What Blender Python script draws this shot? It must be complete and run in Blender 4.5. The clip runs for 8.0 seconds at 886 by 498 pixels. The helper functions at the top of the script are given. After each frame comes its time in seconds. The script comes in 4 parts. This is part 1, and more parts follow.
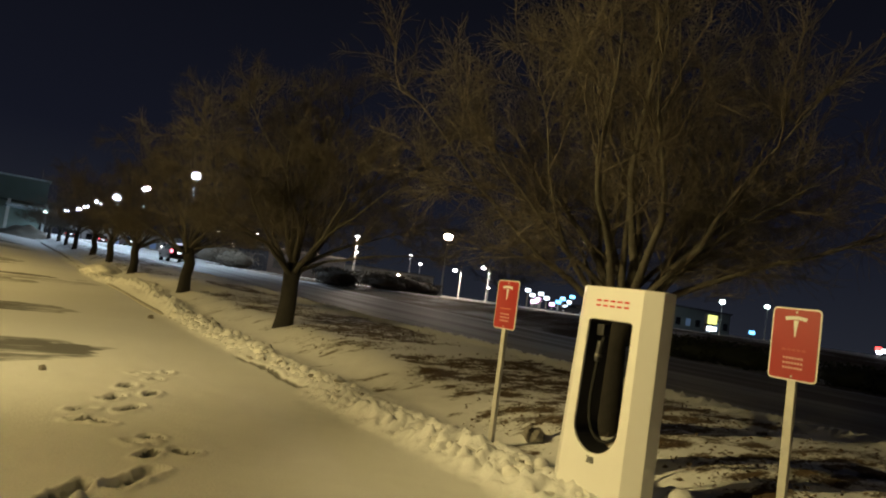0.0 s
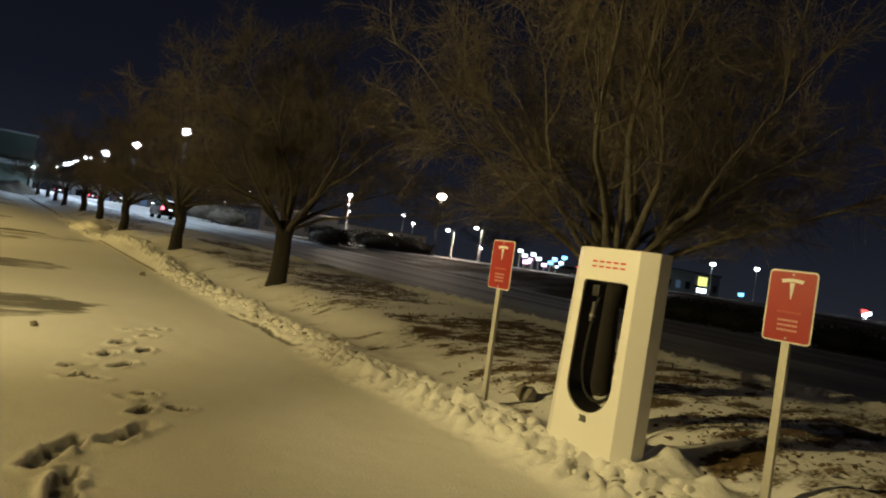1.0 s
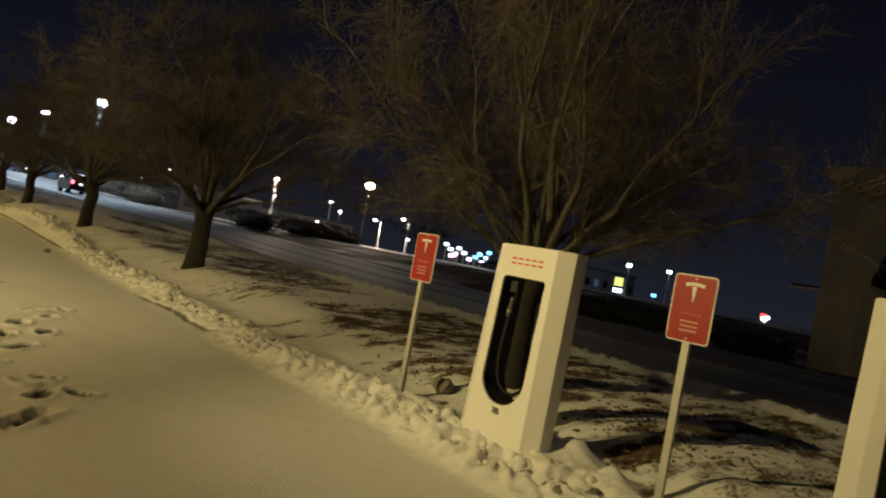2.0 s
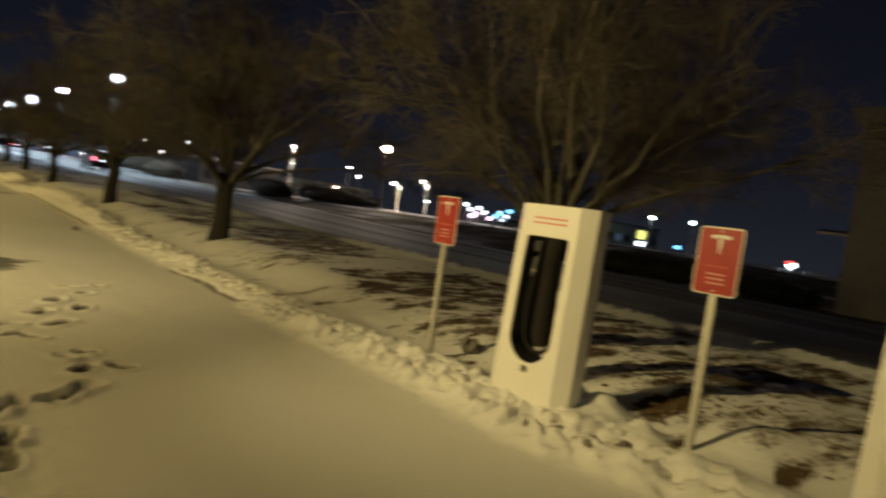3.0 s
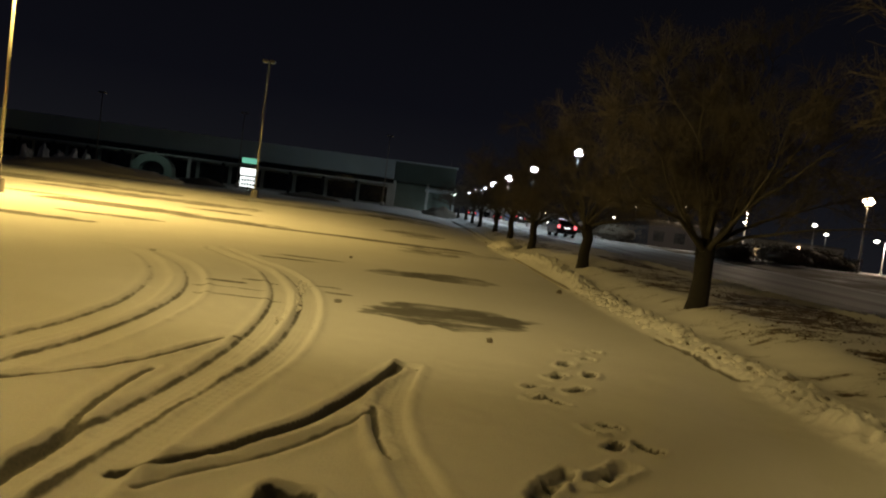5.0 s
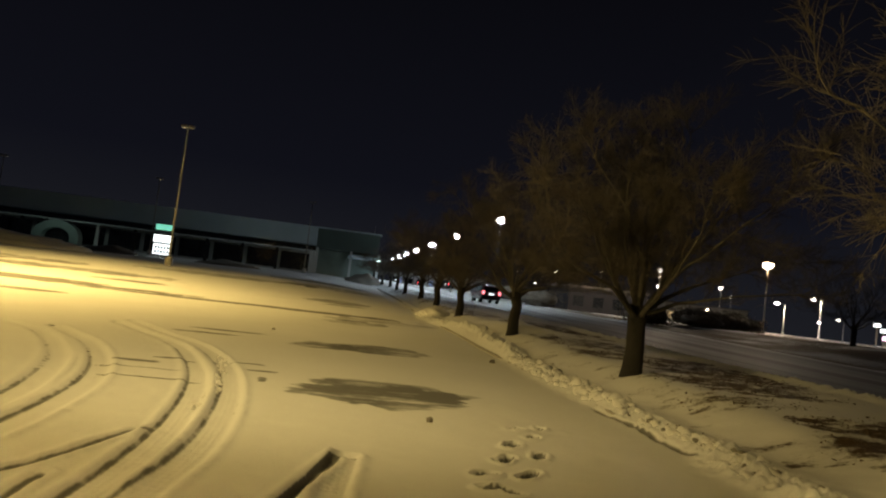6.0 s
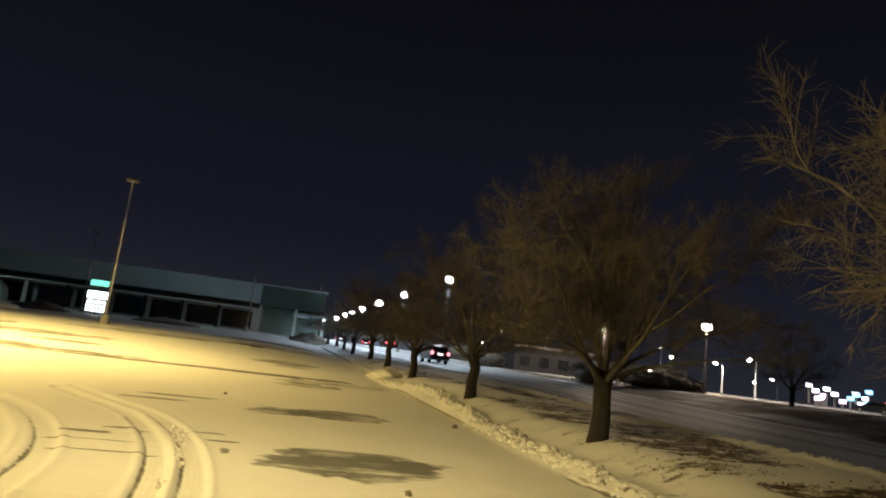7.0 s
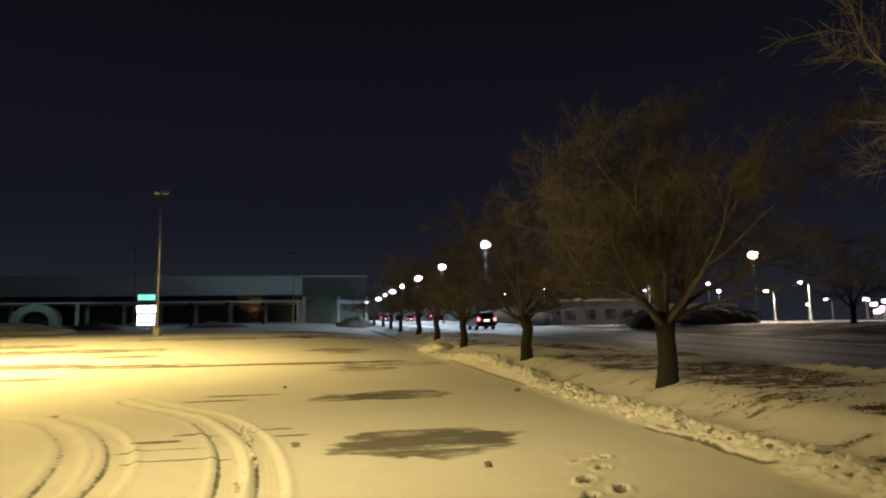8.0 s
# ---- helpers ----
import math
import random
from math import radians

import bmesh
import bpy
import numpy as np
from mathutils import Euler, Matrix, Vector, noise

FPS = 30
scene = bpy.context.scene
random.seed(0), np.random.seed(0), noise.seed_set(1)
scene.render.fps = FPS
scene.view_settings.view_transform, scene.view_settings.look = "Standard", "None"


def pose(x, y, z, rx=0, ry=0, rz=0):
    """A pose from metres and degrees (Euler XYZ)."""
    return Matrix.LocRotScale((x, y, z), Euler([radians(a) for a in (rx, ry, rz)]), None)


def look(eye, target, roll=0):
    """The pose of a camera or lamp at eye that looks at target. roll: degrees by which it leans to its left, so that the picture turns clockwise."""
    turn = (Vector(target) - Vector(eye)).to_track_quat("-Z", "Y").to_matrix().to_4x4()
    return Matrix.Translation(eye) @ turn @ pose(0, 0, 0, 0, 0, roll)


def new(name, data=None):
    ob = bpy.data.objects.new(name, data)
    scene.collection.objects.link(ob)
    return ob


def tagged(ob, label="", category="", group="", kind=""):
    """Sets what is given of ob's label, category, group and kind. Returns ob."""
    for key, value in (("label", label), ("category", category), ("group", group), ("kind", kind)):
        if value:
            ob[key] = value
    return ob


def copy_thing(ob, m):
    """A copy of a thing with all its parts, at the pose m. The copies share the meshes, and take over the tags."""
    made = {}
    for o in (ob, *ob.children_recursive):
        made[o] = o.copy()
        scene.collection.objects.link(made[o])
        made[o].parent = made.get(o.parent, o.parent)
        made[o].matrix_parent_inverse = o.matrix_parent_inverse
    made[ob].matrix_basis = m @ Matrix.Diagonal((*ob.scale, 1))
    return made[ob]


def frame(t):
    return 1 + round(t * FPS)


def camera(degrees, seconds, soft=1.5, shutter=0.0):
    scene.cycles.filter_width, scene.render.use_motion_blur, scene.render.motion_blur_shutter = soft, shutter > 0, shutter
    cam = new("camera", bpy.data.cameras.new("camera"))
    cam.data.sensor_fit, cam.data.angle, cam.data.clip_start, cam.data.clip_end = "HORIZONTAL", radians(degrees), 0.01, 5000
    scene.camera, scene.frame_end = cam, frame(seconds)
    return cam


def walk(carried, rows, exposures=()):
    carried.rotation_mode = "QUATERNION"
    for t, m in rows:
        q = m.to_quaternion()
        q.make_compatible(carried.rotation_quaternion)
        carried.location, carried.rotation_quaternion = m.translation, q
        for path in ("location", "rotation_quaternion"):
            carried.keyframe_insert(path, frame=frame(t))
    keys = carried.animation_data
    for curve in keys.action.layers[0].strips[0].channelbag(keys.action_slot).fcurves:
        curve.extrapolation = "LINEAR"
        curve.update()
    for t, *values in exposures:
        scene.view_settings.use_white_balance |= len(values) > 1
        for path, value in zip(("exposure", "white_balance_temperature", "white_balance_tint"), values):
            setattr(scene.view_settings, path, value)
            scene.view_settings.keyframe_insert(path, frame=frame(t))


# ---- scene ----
cam = camera(68.6, 8.0, 2.0, 0.3)
PATH = [
    (0, (-0.018, -0.369, 1.596), (1.121, 1.269, 1.738), 7.8),
    (0.5, (-0.026, -0.361, 1.597), (1.115, 1.281, 1.664), 8.2),
    (1, (-0.002, -0.307, 1.589), (1.172, 1.312, 1.612), 8.3),
    (2.5, (-0.003, -0.368, 1.609), (1.507, 0.944, 1.599), 9.3),
    (2.7, (0.0, -0.36, 1.612), (1.56, 0.891, 1.572), 8.2),
    (3, (-0.039, -0.354, 1.614), (1.278, 1.148, 1.519), 8.4),
    (3.5, (-0.089, -0.202, 1.576), (0.615, 1.667, 1.463), 6.0),
    (4, (-0.228, -0.013, 1.538), (0.075, 1.947, 1.279), 3.6),
    (4.5, (-0.442, 0.179, 1.603), (-0.101, 2.136, 1.369), 6.2),
    (5, (-0.492, 0.372, 1.598), (-0.382, 2.367, 1.505), 7.3),
    (5.2, (-0.479, 0.503, 1.593), (-0.297, 2.495, 1.547), 7.9),
    (6.5, (-0.871, 0.898, 1.669), (-0.509, 2.848, 1.927), 6.7),
    (7, (-1.097, 1.005, 1.675), (-0.638, 2.923, 2.01), 6.9),
    (7.5, (-1.175, 1.278, 1.661), (-0.747, 3.22, 1.874), 0.9),
    (8, (-1.184, 1.399, 1.661), (-0.813, 3.35, 1.898), -1.0),
]
walk(cam, [(t, look(eye, target, roll)) for t, eye, target, roll in PATH],
     exposures=[(0.0, 1.25, 6050, 10), (1.0, 1.15, 6100, 10), (2.5, 0.85, 6200, 10), (3.0, 1.05, 6250, 10), (3.5, 0.9, 6300, 10), (4.0, 0.52, 6850, 10),
                (4.5, 0.3, 6950, 10), (5.0, 0.25, 7050, 10), (6.5, 1.1, 6600, 10), (7.0, 1.4, 6450, 10), (8.0, 1.33, 6500, 10)])

# ---- world and lights ----
SODIUM = (1.0, 0.765, 0.30)
DEEP_SODIUM = (1.0, 0.70, 0.21)
MERCURY = (0.62, 0.84, 1.0)


def night_sky():
    w = bpy.data.worlds.new("night_sky")
    scene.world = w
    w.use_nodes = True
    nt = w.node_tree
    tc = nt.nodes.new("ShaderNodeTexCoord")
    sep = nt.nodes.new("ShaderNodeSeparateXYZ")
    ramp = nt.nodes.new("ShaderNodeValToRGB")
    nt.links.new(tc.outputs["Generated"], sep.inputs[0])
    nt.links.new(sep.outputs["Z"], ramp.inputs[0])
    e = ramp.color_ramp.elements
    e[0].position, e[0].color = 0.0, (0.0068, 0.0074, 0.0100, 1)
    e[1].position, e[1].color = 0.55, (0.0013, 0.0013, 0.0019, 1)
    m = e.new(0.16)
    m.color = (0.0030, 0.0033, 0.0058, 1)
    bg = nt.nodes["Background"]
    nt.links.new(ramp.outputs[0], bg.inputs[0])
    bg.inputs[1].default_value = 1.0


night_sky()


def spot_light(name, place, watts, colour, angle=176, blend=0.05, size=0.18, aim=None):
    """One spot light, shining down or towards aim; most stand at a lamp head, some are added."""
    d = bpy.data.lights.new(name, "SPOT")
    d.energy, d.color, d.spot_size, d.spot_blend, d.shadow_soft_size = watts, colour, radians(angle), blend, size
    ob = new(name, d)
    ob.matrix_basis = look(place, aim) if aim else Matrix.Translation(place)
    return ob


# the two lot lamps that light the snow, two added aimed spots, and the lamps beyond the trees
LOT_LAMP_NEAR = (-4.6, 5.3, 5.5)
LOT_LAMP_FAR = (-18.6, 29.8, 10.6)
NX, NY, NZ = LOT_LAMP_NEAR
spot_light("lot_spot", (NX, NY, NZ), 450, DEEP_SODIUM, 178, 0.1)
# added spots without heads of their own: they brighten trees, island and chargers
spot_light("lot_spot", (NX + 0.35, NY + 0.1, NZ), 1050, SODIUM, 112, 1.0, 0.10, aim=(4.5, 20.0, 0.3))
spot_light("lot_spot", (NX + 0.35, NY - 0.1, NZ), 1200, SODIUM, 52, 1.0, 0.10, aim=(12.0, 2.2, 0.0))
spot_light("lot_spot", LOT_LAMP_FAR, 17500, DEEP_SODIUM, 158, 0.55)
for ly in (70.0, 95.7, 120.0):
    spot_light("far_light", (15.7, ly, 10.2), 2400, MERCURY, 150, 0.3)
spot_light("far_light", (52.0, 74.0, 9.6), 19000, (1.0, 0.78, 0.56))
spot_light("far_light", (4.5, 97.0, 5.6), 60, (0.75, 1.0, 0.9), 170)
spot_light("far_light", (71.0, 94.5, 6.2), 1600, (1.0, 0.9, 0.75))
spot_light("far_light", (77.5, 94.5, 7.5), 1600, (1.0, 0.9, 0.75))
spot_light("far_light", (46.5, 89.5, 8.8), 4500, (1.0, 0.82, 0.62))
# added over the far shops' lot; no post is built for it
spot_light("far_light", (86.0, 82.0, 8.0), 900, MERCURY)


# ---- materials ----
def material(name, colour=(0.5, 0.5, 0.5), rough=0.6, metal=0.0, var=0.25, scale=8.0, bump=0.15, fine=60.0, emit=0.0, emit_colour=None):
    """A surface with two scales of mottling and a fine relief."""
    m = bpy.data.materials.new(name)
    m.use_nodes = True
    nt = m.node_tree
    p = nt.nodes["Principled BSDF"]
    p.inputs["Roughness"].default_value, p.inputs["Metallic"].default_value = rough, metal
    if emit:
        p.inputs["Base Color"].default_value = (*colour, 1)
        p.inputs["Emission Color"].default_value = (*(emit_colour or colour), 1)
        p.inputs["Emission Strength"].default_value = emit
        return m
    tc = nt.nodes.new("ShaderNodeTexCoord")
    a, b = nt.nodes.new("ShaderNodeTexNoise"), nt.nodes.new("ShaderNodeTexNoise")
    a.inputs["Scale"].default_value, b.inputs["Scale"].default_value = scale, fine
    a.inputs["Detail"].default_value, b.inputs["Detail"].default_value = 5, 2
    mix = nt.nodes.new("ShaderNodeMix")
    mix.data_type = "RGBA"
    mix.inputs[6].default_value = (*[c * (1 - var) for c in colour], 1)
    mix.inputs[7].default_value = (*[min(1, c * (1 + var)) for c in colour], 1)
    add = nt.nodes.new("ShaderNodeMath")
    add.operation = "MULTIPLY_ADD"
    add.inputs[1].default_value, add.inputs[2].default_value = 0.4, -0.2
    tot = nt.nodes.new("ShaderNodeMath")
    for n in (a, b):
        nt.links.new(tc.outputs["Object"], n.inputs["Vector"])
    nt.links.new(b.outputs["Fac"], add.inputs[0])
    nt.links.new(a.outputs["Fac"], tot.inputs[0])
    nt.links.new(add.outputs[0], tot.inputs[1])
    nt.links.new(tot.outputs[0], mix.inputs[0])
    nt.links.new(mix.outputs[2], p.inputs["Base Color"])
    if bump:
        bp = nt.nodes.new("ShaderNodeBump")
        bp.inputs["Strength"].default_value, bp.inputs["Distance"].default_value = bump, 0.01
        nt.links.new(b.outputs["Fac"], bp.inputs["Height"])
        nt.links.new(bp.outputs[0], p.inputs["Normal"])
    return m


def ground_material():
    """Snow over asphalt and over leaf-strewn grass; the mesh says how much lies where, and its cover also carries
    painted shade.
    """
    m = bpy.data.materials.new("snowy_ground")
    m.use_nodes = True
    nt = m.node_tree
    p = nt.nodes["Principled BSDF"]
    N = nt.nodes.new

    def noise_node(scale, detail=4, stretch=None):
        n = N("ShaderNodeTexNoise")
        n.inputs["Scale"].default_value, n.inputs["Detail"].default_value = scale, detail
        src = tc.outputs["Object"]
        if stretch:
            mp = N("ShaderNodeMapping")
            mp.inputs["Scale"].default_value = stretch
            nt.links.new(src, mp.inputs[0])
            src = mp.outputs[0]
        nt.links.new(src, n.inputs["Vector"])
        return n

    def mixc(fac, a, b):
        x = N("ShaderNodeMix")
        x.data_type = "RGBA"
        for i, v in ((0, fac), (6, a), (7, b)):
            if hasattr(v, "links"):
                nt.links.new(v, x.inputs[i])
            else:
                x.inputs[i].default_value = v
        return x.outputs[2]

    def attr(name):
        a = N("ShaderNodeAttribute")
        a.attribute_name = name
        return a.outputs["Fac"]

    def math2(op, a, b, c=None):
        x = N("ShaderNodeMath")
        x.operation = op
        for i, v in enumerate((a, b) if c is None else (a, b, c)):
            if hasattr(v, "links"):
                nt.links.new(v, x.inputs[i])
            else:
                x.inputs[i].default_value = v
        return x.outputs[0]

    tc = N("ShaderNodeTexCoord")
    big, mid, fine, grit = noise_node(0.35, 3), noise_node(7.0, 6), noise_node(45.0, 5), noise_node(160.0, 2)
    litter = noise_node(1.0, 6, (16, 34, 16))
    snow = mixc(big.outputs["Fac"], (0.74, 0.74, 0.74, 1), (0.88, 0.88, 0.89, 1))
    snow = mixc(math2("MULTIPLY", fine.outputs["Fac"], 0.22), snow, (0.55, 0.54, 0.52, 1))
    tar = mixc(fine.outputs["Fac"], (0.10, 0.098, 0.094, 1), (0.25, 0.245, 0.235, 1))
    grass = mixc(litter.outputs["Fac"], (0.03, 0.02, 0.010, 1), (0.17, 0.115, 0.06, 1))
    bare = mixc(attr("soil"), tar, grass)
    # the cover's edge is broken by the grain of the ground
    edge = math2("ADD", attr("cover"), math2("MULTIPLY", math2("SUBTRACT", mid.outputs["Fac"], 0.5), math2("MULTIPLY_ADD", attr("soil"), 0.35, 0.26)))
    edge = math2("ADD", edge, math2("MULTIPLY", math2("SUBTRACT", litter.outputs["Fac"], 0.5), math2("MULTIPLY", attr("soil"), 0.9)))
    rng = N("ShaderNodeMapRange")
    rng.interpolation_type = "SMOOTHSTEP"
    rng.inputs["From Min"].default_value, rng.inputs["From Max"].default_value = 0.22, 0.68
    nt.links.new(edge, rng.inputs["Value"])
    col = mixc(rng.outputs[0], bare, snow)
    nt.links.new(col, p.inputs["Base Color"])
    p.inputs["Roughness"].default_value = 0.75
    p.inputs["Specular IOR Level"].default_value = 0.25
    bp = N("ShaderNodeBump")
    bp.inputs["Strength"].default_value, bp.inputs["Distance"].default_value = 0.5, 0.014
    h = math2("ADD", fine.outputs["Fac"], math2("MULTIPLY", grit.outputs["Fac"], 0.4))
    h = math2("ADD", h, math2("MULTIPLY", litter.outputs["Fac"], attr("soil")))
    nt.links.new(h, bp.inputs["Height"])
    nt.links.new(bp.outputs[0], p.inputs["Normal"])
    return m


def road_material():
    m = material("wet_asphalt", (0.20, 0.185, 0.165), 0.7, 0, 0.35, 2.0, 0.3, 70)
    nt = m.node_tree
    p = nt.nodes["Principled BSDF"]
    src = p.inputs["Base Color"].links[0].from_socket
    tc, mp, n = nt.nodes.new("ShaderNodeTexCoord"), nt.nodes.new("ShaderNodeMapping"), nt.nodes.new("ShaderNodeTexNoise")
    mp.inputs["Scale"].default_value = (1.1, 0.035, 1)
    n.inputs["Scale"].default_value, n.inputs["Detail"].default_value, n.inputs["Roughness"].default_value = 1.0, 6, 0.6
    ramp, mix = nt.nodes.new("ShaderNodeValToRGB"), nt.nodes.new("ShaderNodeMix")
    mix.data_type = "RGBA"
    ramp.color_ramp.elements[0].position, ramp.color_ramp.elements[1].position = 0.40, 0.66
    nt.links.new(tc.outputs["Object"], mp.inputs[0])
    nt.links.new(mp.outputs[0], n.inputs["Vector"])
    nt.links.new(n.outputs["Fac"], ramp.inputs[0])
    nt.links.new(ramp.outputs[0], mix.inputs[0])
    nt.links.new(src, mix.inputs[6])
    mix.inputs[7].default_value = (0.46, 0.45, 0.43, 1)
    nt.links.new(mix.outputs[2], p.inputs["Base Color"])
    return m


M_GROUND = ground_material()
M_ROAD = road_material()
M_SNOW = material("clodded_snow", (0.74, 0.73, 0.71), 0.8, 0, 0.18, 9, 0.5, 50)
M_DIRTY_SHADED = material("dirty_and_shaded_ice", (0.20, 0.18, 0.15), 0.6, 0, 0.4, 12, 0.5, 60)
M_CONCRETE = material("concrete", (0.36, 0.34, 0.31), 0.85, 0, 0.2, 6, 0.3, 90)
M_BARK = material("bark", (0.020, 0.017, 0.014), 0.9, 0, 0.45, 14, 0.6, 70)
# the strong mottling paints highlights along the limbs
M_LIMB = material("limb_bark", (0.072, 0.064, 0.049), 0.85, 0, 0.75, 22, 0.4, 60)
M_TWIG = material("twig_bark", (0.080, 0.066, 0.048), 0.85, 0, 0.35, 5, 0.0, 40)
M_WHITE = material("white_powder_coat", (0.80, 0.79, 0.77), 0.35, 0, 0.04, 3, 0.02, 140)
M_BLACK = material("black_plastic", (0.018, 0.018, 0.02), 0.45, 0, 0.3, 10, 0.1, 120)
M_RUBBER = material("black_rubber", (0.012, 0.012, 0.012), 0.85, 0, 0.3, 10, 0.1, 90)
M_REDINK = material("red_lettering", (0.62, 0.03, 0.025), 0.45, 0, 0.05, 20, 0)
M_GREYINK = material("grey_lettering", (0.10, 0.10, 0.10), 0.5, 0, 0.05, 20, 0)
M_SIGNRED = material("red_sign_sheeting", (0.32, 0.018, 0.017), 0.4, 0, 0.08, 6, 0.03, 90)
M_SIGNWHITE = material("white_sign_print", (0.70, 0.69, 0.66), 0.4, 0, 0.05, 8, 0)
M_PALEINK = material("pale_sign_print", (0.60, 0.32, 0.28), 0.45, 0, 0.1, 60, 0)
M_PINKINK = material("faded_sign_print", (0.42, 0.07, 0.05), 0.45, 0, 0.08, 20, 0)
M_ORANGEINK = material("worn_sign_print", (0.52, 0.17, 0.10), 0.45, 0, 0.1, 20, 0)
M_GALV = material("galvanised_steel", (0.52, 0.51, 0.48), 0.5, 0.35, 0.15, 18, 0.1, 80)
# paler copy of the pole paint, for poles that catch lamplight
M_LITPOLE = material("lamplit_pole", (0.48, 0.47, 0.44), 0.5, 0.2, 0.12, 4, 0.05)
M_POLE = material("painted_steel_pole", (0.23, 0.21, 0.175), 0.55, 0.2, 0.15, 4, 0.05)
M_HEAD = material("lamp_housing", (0.16, 0.15, 0.14), 0.5, 0.3, 0.15, 5, 0.05)
M_DEADLENS = material("unlit_lens", (0.55, 0.55, 0.52), 0.25, 0, 0.05, 5, 0)
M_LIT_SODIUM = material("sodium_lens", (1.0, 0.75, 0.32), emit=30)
M_LIT_COOL = material("cool_lamp_lens", (0.84, 0.88, 1.0), emit=70)
M_LIT_WARM = material("warm_lamp_lens", (1.0, 0.72, 0.50), emit=32)
M_LIT_WHITE = material("white_lamp_lens", (1.0, 0.95, 0.9), emit=9)
M_LIT_GREEN = material("greenish_lamp_lens", (0.78, 1.0, 0.88), emit=9)
M_GLOW_WHITE = material("lit_white_panel", (0.85, 0.95, 1.0), emit=1.6)
M_GLOW_GREEN = material("lit_green_panel", (0.25, 0.95, 0.72), emit=0.45)
M_GLOW_BLUE = material("lit_blue_panel", (0.15, 0.55, 1.0), emit=2.2)
M_GLOW_PINK = material("lit_pink_panel", (1.0, 0.55, 0.9), emit=2.2)
M_GLOW_RED = material("lit_red_panel", (1.0, 0.06, 0.05), emit=2.2)
M_GLOW_YELLOW = material("lit_yellow_panel", (0.95, 0.95, 0.25), emit=0.6)
M_TAIL = material("red_tail_light", (1.0, 0.08, 0.10), emit=1.5)
M_TAILHOT = material("brake_light", (1.0, 0.16, 0.20), emit=2.2)
M_SHOPWALL = material("pale_stucco", (0.42, 0.46, 0.46), 0.85, 0, 0.12, 0.6, 0.15, 12)
M_SHOPROOF = material("blue_grey_metal_fascia", (0.34, 0.42, 0.46), 0.6, 0.1, 0.12, 0.5, 0.1, 9)
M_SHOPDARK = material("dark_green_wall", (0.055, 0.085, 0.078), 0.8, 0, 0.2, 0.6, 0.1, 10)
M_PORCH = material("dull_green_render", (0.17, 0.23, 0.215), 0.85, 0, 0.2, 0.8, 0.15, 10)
# for real glass, and for parts of the store front painted as shade
M_GLASS_SHADE = material("dark_glass_and_shade", (0.012, 0.014, 0.016), 0.12, 0, 0.2, 1, 0)
M_BRICK = material("tan_brick", (0.46, 0.42, 0.34), 0.85, 0, 0.22, 3, 0.4, 14)
M_AWNING = material("black_awning_cloth", (0.016, 0.015, 0.018), 0.85, 0, 0.3, 3, 0.2, 40)
M_CARPAINT = material("dark_red_car_paint", (0.10, 0.022, 0.02), 0.3, 0.3, 0.1, 3, 0)
M_CARDARK = material("dark_car_paint", (0.03, 0.032, 0.038), 0.3, 0.3, 0.1, 3, 0)
M_LEAF = material("evergreen_leaf", (0.035, 0.042, 0.022), 0.7, 0, 0.4, 4, 0.0)
M_BRUSH = material("dry_brush", (0.10, 0.075, 0.05), 0.85, 0, 0.4, 3, 0.0)


# ---- mesh helpers ----
def mesh_object(name, verts, faces, mat, parent=None, smooth=False):
    me = bpy.data.meshes.new(name)
    me.from_pydata([tuple(v) for v in verts], [], faces)
    me.materials.append(mat)
    if smooth:
        me.polygons.foreach_set("use_smooth", [True] * len(me.polygons))
    me.update()
    ob = new(name, me)
    ob.parent = parent
    return ob


def part(name, bm, mat, parent=None, label="", smooth=False):
    """Links a bmesh as one mesh object under a thing or a part."""
    me = bpy.data.meshes.new(name)
    bmesh.ops.recalc_face_normals(bm, faces=bm.faces)
    bm.to_mesh(me)
    bm.free()
    me.materials.append(mat)
    if smooth:
        me.polygons.foreach_set("use_smooth", [True] * len(me.polygons))
    ob = new(name, me)
    ob.parent = parent
    return tagged(ob, label)


def thing(name, label, category, place=(0, 0, 0), turn=0, group=""):
    ob = new(name)
    ob.empty_display_size = 0.2
    ob.matrix_basis = pose(*place, 0, 0, turn)
    return tagged(ob, label, category, group)


def box(bm, lo, hi, bevel=0.0):
    """Adds a box between two corners, with softened edges."""
    r = bmesh.ops.create_cube(bm, size=1.0)
    size, mid = [b - a for a, b in zip(lo, hi)], [(a + b) / 2 for a, b in zip(lo, hi)]
    for v in r["verts"]:
        v.co = Vector([c * s + m for c, s, m in zip(v.co, size, mid)])
    if bevel:
        edges = list({e for v in r["verts"] for e in v.link_edges})
        bmesh.ops.bevel(bm, geom=edges, offset=bevel, segments=2, affect="EDGES", profile=0.6)
    return bm


def boxes(*spans, bevel=0.0):
    bm = bmesh.new()
    for lo, hi in spans:
        box(bm, lo, hi, bevel)
    return bm


def cone(bm, a, b, r0, r1, sides=12):
    a, b = Vector(a), Vector(b)
    d = b - a
    m = Matrix.Translation((a + b) / 2) @ d.to_track_quat("Z", "Y").to_matrix().to_4x4()
    bmesh.ops.create_cone(bm, cap_ends=True, segments=sides, radius1=r0, radius2=r1, depth=d.length, matrix=m)
    return bm


def cones(*rows, sides=12):
    bm = bmesh.new()
    for row in rows:
        cone(bm, *row, sides=sides)
    return bm


def ball(centre, radii, rings=8, seg=12):
    bm = bmesh.new()
    bmesh.ops.create_uvsphere(bm, u_segments=seg, v_segments=rings, radius=1.0)
    for v in bm.verts:
        v.co = Vector([c * r + m for c, r, m in zip(v.co, radii, centre)])
    return bm


